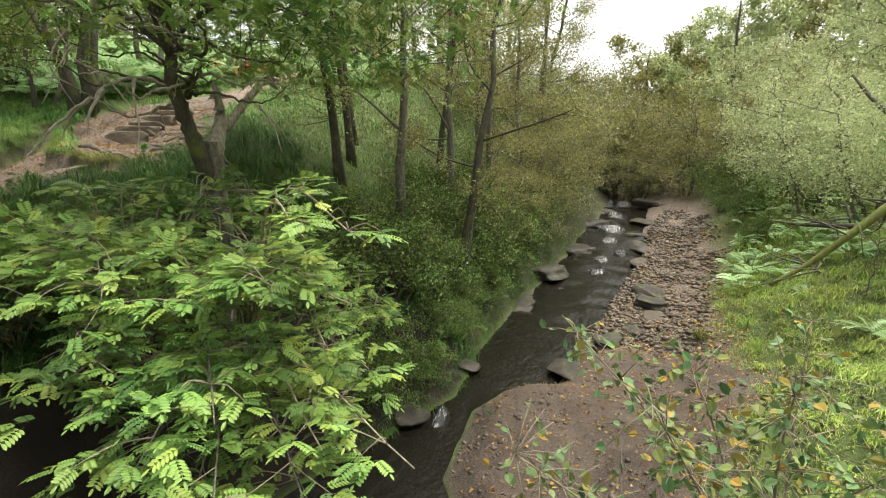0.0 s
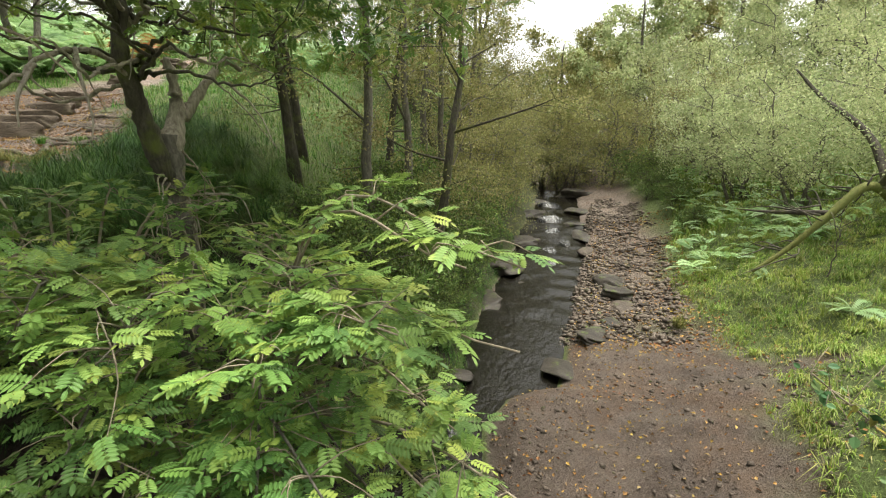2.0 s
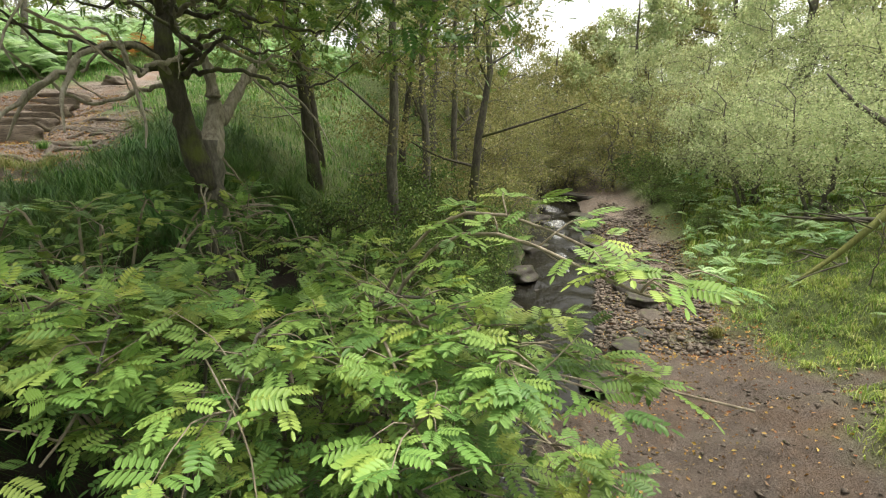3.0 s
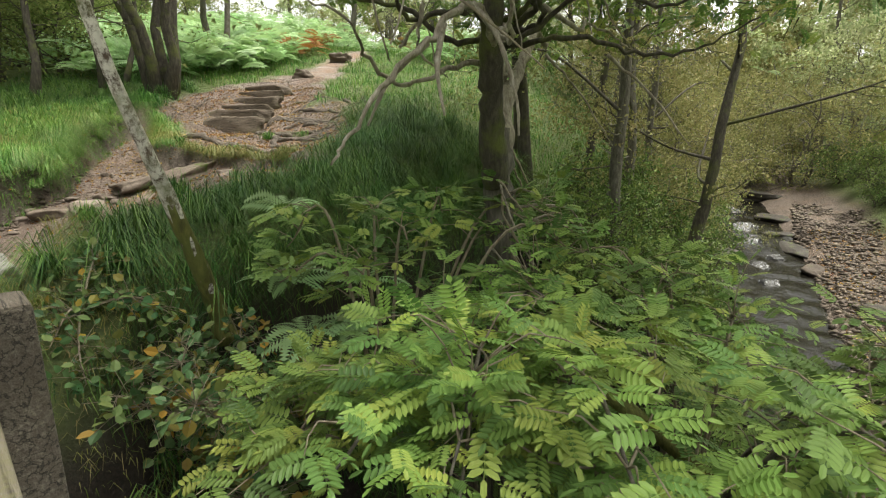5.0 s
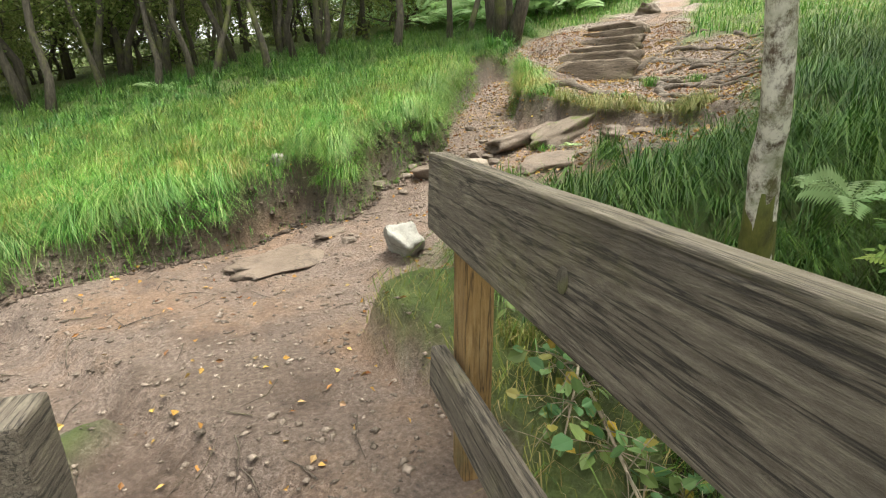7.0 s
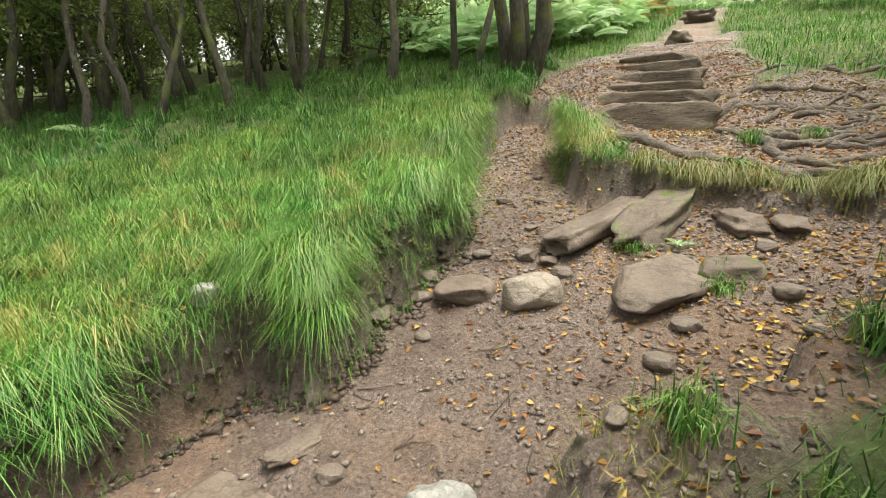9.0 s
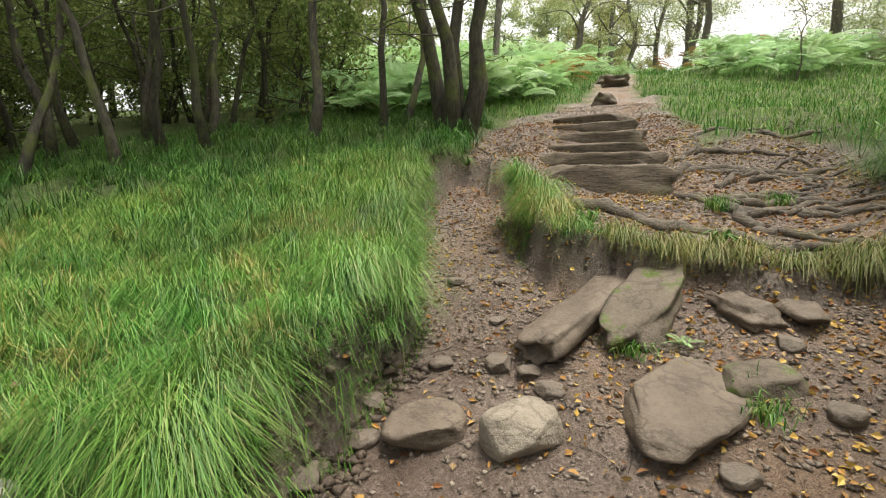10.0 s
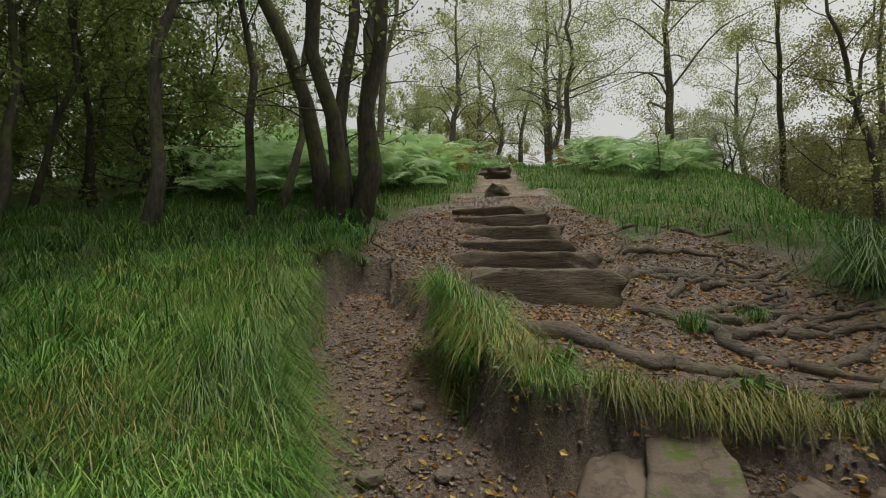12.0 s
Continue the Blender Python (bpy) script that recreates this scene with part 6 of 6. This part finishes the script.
# trees along the stream
bank = [tree("bank_tree", "slender grey-brown tree on the stream bank", "tree", BARK_GREY, OLIVE_LEAF, "trees on the stream bank", True, seed=821, height=8.5, r0=0.13, lean=(0.03, 0.0), first=0.25, limbs=11, reach=2.2, leaves=5200, leaf=0.075),
        tree("bank_tree", "leaning dark tree on the stream bank", "tree", BARK_DARK, OLIVE_LEAF, "trees on the stream bank", True, seed=822, height=8.0, r0=0.13, lean=(0.16, -0.12), first=0.28, limbs=11, reach=2.2, leaves=5200, leaf=0.075, sway=0.5),
        tree("bank_tree", "tall slim tree on the stream bank", "tree", BARK_DARK, BIRCH_LEAF, "trees on the stream bank", True, seed=823, height=9.0, r0=0.11, lean=(-0.10, 0.03), first=0.3, limbs=10, reach=1.9, leaves=6500, leaf=0.07)]
stand(bank[0], 8.5, 3.7, 0)
stand(bank[1], 9.3, 2.75, 0)
stand(bank[2], 8.0, 5.2, 0)
for i, (x, y, k, s) in enumerate(((9.0, 5.8, 2, 0.9), (11.2, 4.2, 0, 1.0), (12.5, 5.6, 2, 1.0), (13.5, 4.4, 0, 0.95), (15.0, 5.6, 0, 1.1), (10.2, 6.9, 2, 1.0), (17, 5.0, 0, 1.0), (18.5, 6.8, 1, 1.1), (20.5, 5.6, 0, 1.1), (23, 6.8, 0, 1.2), (26, 8, 1, 1.2), (21, 9.2, 2, 1.1))):
    again(bank[k], x, y, (i * 67) % 360, s)

BRUSH = "bushy pale-leaved willow crowding the stream bank"
willow = [tree("willow_bush", BRUSH, "willow", BARK_GREY, WILLOW_LEAF, "willows by the stream", False, seed=831, height=3.6, r0=0.05, first=0.12, limbs=9, reach=1.7, leaves=9500, leaf=0.07, stems=4, sway=0.6, up=0.35, bare=2),
          tree("willow_bush", BRUSH, "willow", BARK_GREY, OLIVE_LEAF, "willows by the stream", False, seed=832, height=3.4, r0=0.05, first=0.1, limbs=9, reach=1.9, leaves=9500, leaf=0.065, stems=4, sway=0.6, up=0.3, droop=0.15, bare=2)]
stand(willow[0], 15.5, -5.2, 0)
stand(willow[1], 15.4, 4.0, 0)
for i, (x, y, k, s) in enumerate(((18.5, -4.2, 0, 1.1), (21.5, -3.6, 0, 1.2), (18, -7.5, 0, 1.3), (24, -3.2, 1, 1.3), (13.0, -6.8, 0, 0.9), (12.6, -9.0, 0, 1.1), (22, -8, 0, 1.4), (27, -4, 0, 1.5), (17.3, 4.3, 1, 1.0), (19.5, 4.4, 1, 1.1), (22.2, 5.0, 1, 1.2), (25, 5.8, 1, 1.4), (28.5, 6.5, 1, 1.6), (28, 0.5, 1, 1.5),
                                  (13.2, 3.6, 1, 0.75), (11.6, 3.4, 1, 0.6), (31, 3.5, 1, 1.9), (29.5, 4.6, 1, 1.5), (28.5, 3.0, 1, 1.2), (22, 11.0, 0, 0.8), (25, 9.5, 1, 1.0), (28, 13.5, 0, 1.0), (20, 8.2, 1, 0.9), (24.5, 7.5, 0, 1.1), (30, 9, 1, 1.3), (32, -1.5, 0, 1.7), (30, -8, 0, 1.6), (26, -11, 0, 1.6), (17, -11.5, 0, 1.4), (35, 8, 1, 2.0))):
    again(willow[k], x, y, (i * 83) % 360, s)


SHRUB = "dark leafy shrub overhanging the stream bank"
shrub = tree("bank_shrub", SHRUB, "shrub", BARK_DARK, SHADE_LEAF, "shrubs on the stream bank", False, seed=835, height=1.5, r0=0.022, first=0.1, limbs=7, reach=0.95, leaves=2600, leaf=0.075, stems=4, sway=0.5, up=0.35, droop=0.1, bare=1)
stand(shrub, 7.0, 2.6, 0)
for i, (x, y, s) in enumerate(((6.2, 3.3, 0.8), (7.9, 2.9, 0.9), (8.7, 2.7, 0.7), (9.9, 3.1, 1.0), (10.7, 2.9, 0.8), (11.3, 3.5, 1.1), (12.4, 3.3, 1.0), (13.4, 3.3, 0.9), (14.3, 3.6, 1.2), (8.3, 3.9, 0.9), (9.3, 4.3, 1.0), (10.6, 4.6, 1.2), (7.2, 4.0, 0.9), (12.0, 4.8, 1.2), (5.9, 2.4, 0.7), (15.6, 3.7, 1.2), (8.6, 2.3, 0.5), (10.2, 2.5, 0.6), (7.4, 1.95, 0.5), (12.2, 2.8, 0.6), (20.0, -2.4, 0.7), (22.2, -1.6, 0.8), (24.3, -1.7, 1.0), (26.8, -0.8, 1.1), (17.5, -2.9, 0.6), (5.4, 1.75, 0.5), (6.1, 1.7, 0.55), (6.7, 1.6, 0.45), (4.8, 1.9, 0.55), (7.9, 1.95, 0.5), (9.2, 2.3, 0.5))):
    again(shrub, x, y, (i * 97) % 360, s)


def low_limb():
    """A mossy limb that reaches out over the open bank."""
    ob = tagged(new("leaning_willow"), "old willow with a mossy limb leaning low over grass", "willow")
    b = np.array([11.2, -6.2, gz(11.2, -6.2)])
    ob.matrix_world = pose(*b)
    for pts, r0, r1, m in ((((11.2, -6.2, b[2] - 0.2), (10.8, -5.6, 0.3), (10.2, -4.9, 0.75), (9.9, -4.3, 0.2), (9.8, -3.8, -0.35), (9.6, -3.3, -0.75)), 0.11, 0.03, MOSSY), (((10.6, -5.4, 0.5), (11.5, -5.2, 1.6), (12.4, -4.6, 2.4), (12.8, -4.2, 3.0)), 0.09, 0.02, BARK_DARK),
                           (((9.95, -4.4, 0.3), (10.6, -3.7, 0.2), (11.4, -3.2, 0.15)), 0.05, 0.01, BARK_DARK), (((10.4, -5.1, 0.7), (9.6, -5.2, 1.5), (9.2, -5.4, 2.4)), 0.07, 0.012, BARK_DARK)):
        p = curve_points(np.array(pts) - b, 5 * len(pts))
        piece("limb", mesh_of("limb", *tube(p, np.linspace(r0, r1, len(p)), 8, 0.06, 3), m, True), ob)
    g = rng_of(65)
    for i in range(22):
        o = np.array(((10.2, -4.9, 0.75), (9.9, -4.3, 0.2), (9.8, -3.8, -0.35))[i % 3]) + 0.12 * g.standard_normal(3) - b
        e = o + np.array((g.uniform(-0.8, 0.8), g.uniform(-0.2, 1.1), g.uniform(-0.5, 0.5)))
        piece("limb", mesh_of("limb", *tube(curve_points([o, (o + e) / 2 + 0.1 * g.standard_normal(3), e], 8), np.linspace(0.018, 0.004, 8), 5, 0.05, i), BARK_DARK, True), ob)
    g = rng_of(66)
    P = np.array((12.2, -5.2, 1.9)) - b + g.standard_normal((5500, 3)) * np.array([1.0, 0.9, 0.7])
    piece("crown", mesh_of("crown", *leaf_cards(P, g.standard_normal((5500, 3)), 0.06, 0.03, 67), WILLOW_LEAF), ob, "thin grey-green willow foliage")
    return ob


low_limb()

# trees against the sky, and the far wood that closes the valley
tall = [tree("tall_tree", "tall airy tree with grey limbs against the sky", "tree", BARK_GREY, BIRCH_LEAF, "tall trees on the slope", True, seed=841, height=11, r0=0.22, first=0.25, limbs=18, reach=4.4, leaves=11000, leaf=0.09, sway=0.9, droop=0.25),
        tree("tall_tree", "tall forked tree with thin foliage", "tree", BARK_GREY, WILLOW_LEAF, "tall trees on the slope", True, seed=842, height=10, r0=0.17, first=0.22, limbs=13, reach=4.0, leaves=11000, leaf=0.09, stems=2, sway=1.0, droop=0.25)]
stand(tall[0], 24, 13.5, 0)
stand(tall[1], 22.5, 17.5, 0)
for i, (x, y, k, s) in enumerate(((27, 20.5, 0, 1.0), (30, 24.5, 1, 1.1), (26, 27, 0, 1.1), (33, 29, 0, 1.2), (29, 11, 0, 0.8), (38, 26, 0, 1.2))):
    again(tall[k], x, y, (i * 71) % 360, s)

sapling = tree("sapling", "thin young tree standing in the grass", "sapling", BARK_GREY, OLIVE_LEAF, seed=851, height=2.4, r0=0.025, first=0.3, limbs=7, reach=0.7, leaves=350, leaf=0.06, bare=1)
stand(sapling, 15.9, 11.9, 0)
again(sapling, 10.6, -4.6, 40, 0.6)

far = [tree("far_tree", "distant broad green tree", "tree", BARK_GREY, WILLOW_LEAF, "trees of the far wood", False, seed=861, height=11, r0=0.25, first=0.12, limbs=14, reach=4.6, leaves=7000, leaf=0.22, up=0.4),
       tree("far_tree", "distant broad olive-green tree", "tree", BARK_GREY, OLIVE_LEAF, "trees of the far wood", False, seed=862, height=10, r0=0.25, first=0.1, limbs=14, reach=4.4, leaves=7000, leaf=0.22, up=0.4)]
stand(far[0], 38, -6, 0)
stand(far[1], 40, 4, 0)
FAR = [(35.8, -0.3), (47.4, 3.9), (43.3, 12.1), (42, 1), (50, 5.5), (37, 5), (55, 4), (-4, 33), (4, 34), (-10, 31), (-16, 31), (10, 36), (-22, 22), (-25, 13), (-3, 40), (-18, 38)] + [(46 + 5 * math.sin(i * 1.7), -30 + i * 5.2) for i in range(16)] + [(58 + 6 * math.sin(i * 2.3), -42 + i * 7.5) for i in range(16)] + [(34, -14), (30, -19), (24, -22), (44, -1), (33, -9), (15, -22), (6, -24), (44, 12), (40, 18), (47, 25), (30, 38), (22, 42), (10, 40), (0, 36), (-12, 36), (-20, 28), (-20, 16), (38, 34), (42, 42), (14, 46), (-22, 4), (-20, -10), (-12, -22), (-30, 22), (-26, -2)]
for i, (x, y) in enumerate(FAR):
    if 6 < y < 34 and x > 29:
        continue
    g = rng_of(970 + i)
    again(far[i % 2], x, y, g.uniform(0, 360), g.uniform(0.82, 1.0) if -4 < y < 11 and x > 34 else g.uniform(0.8, 1.25), 0.3)
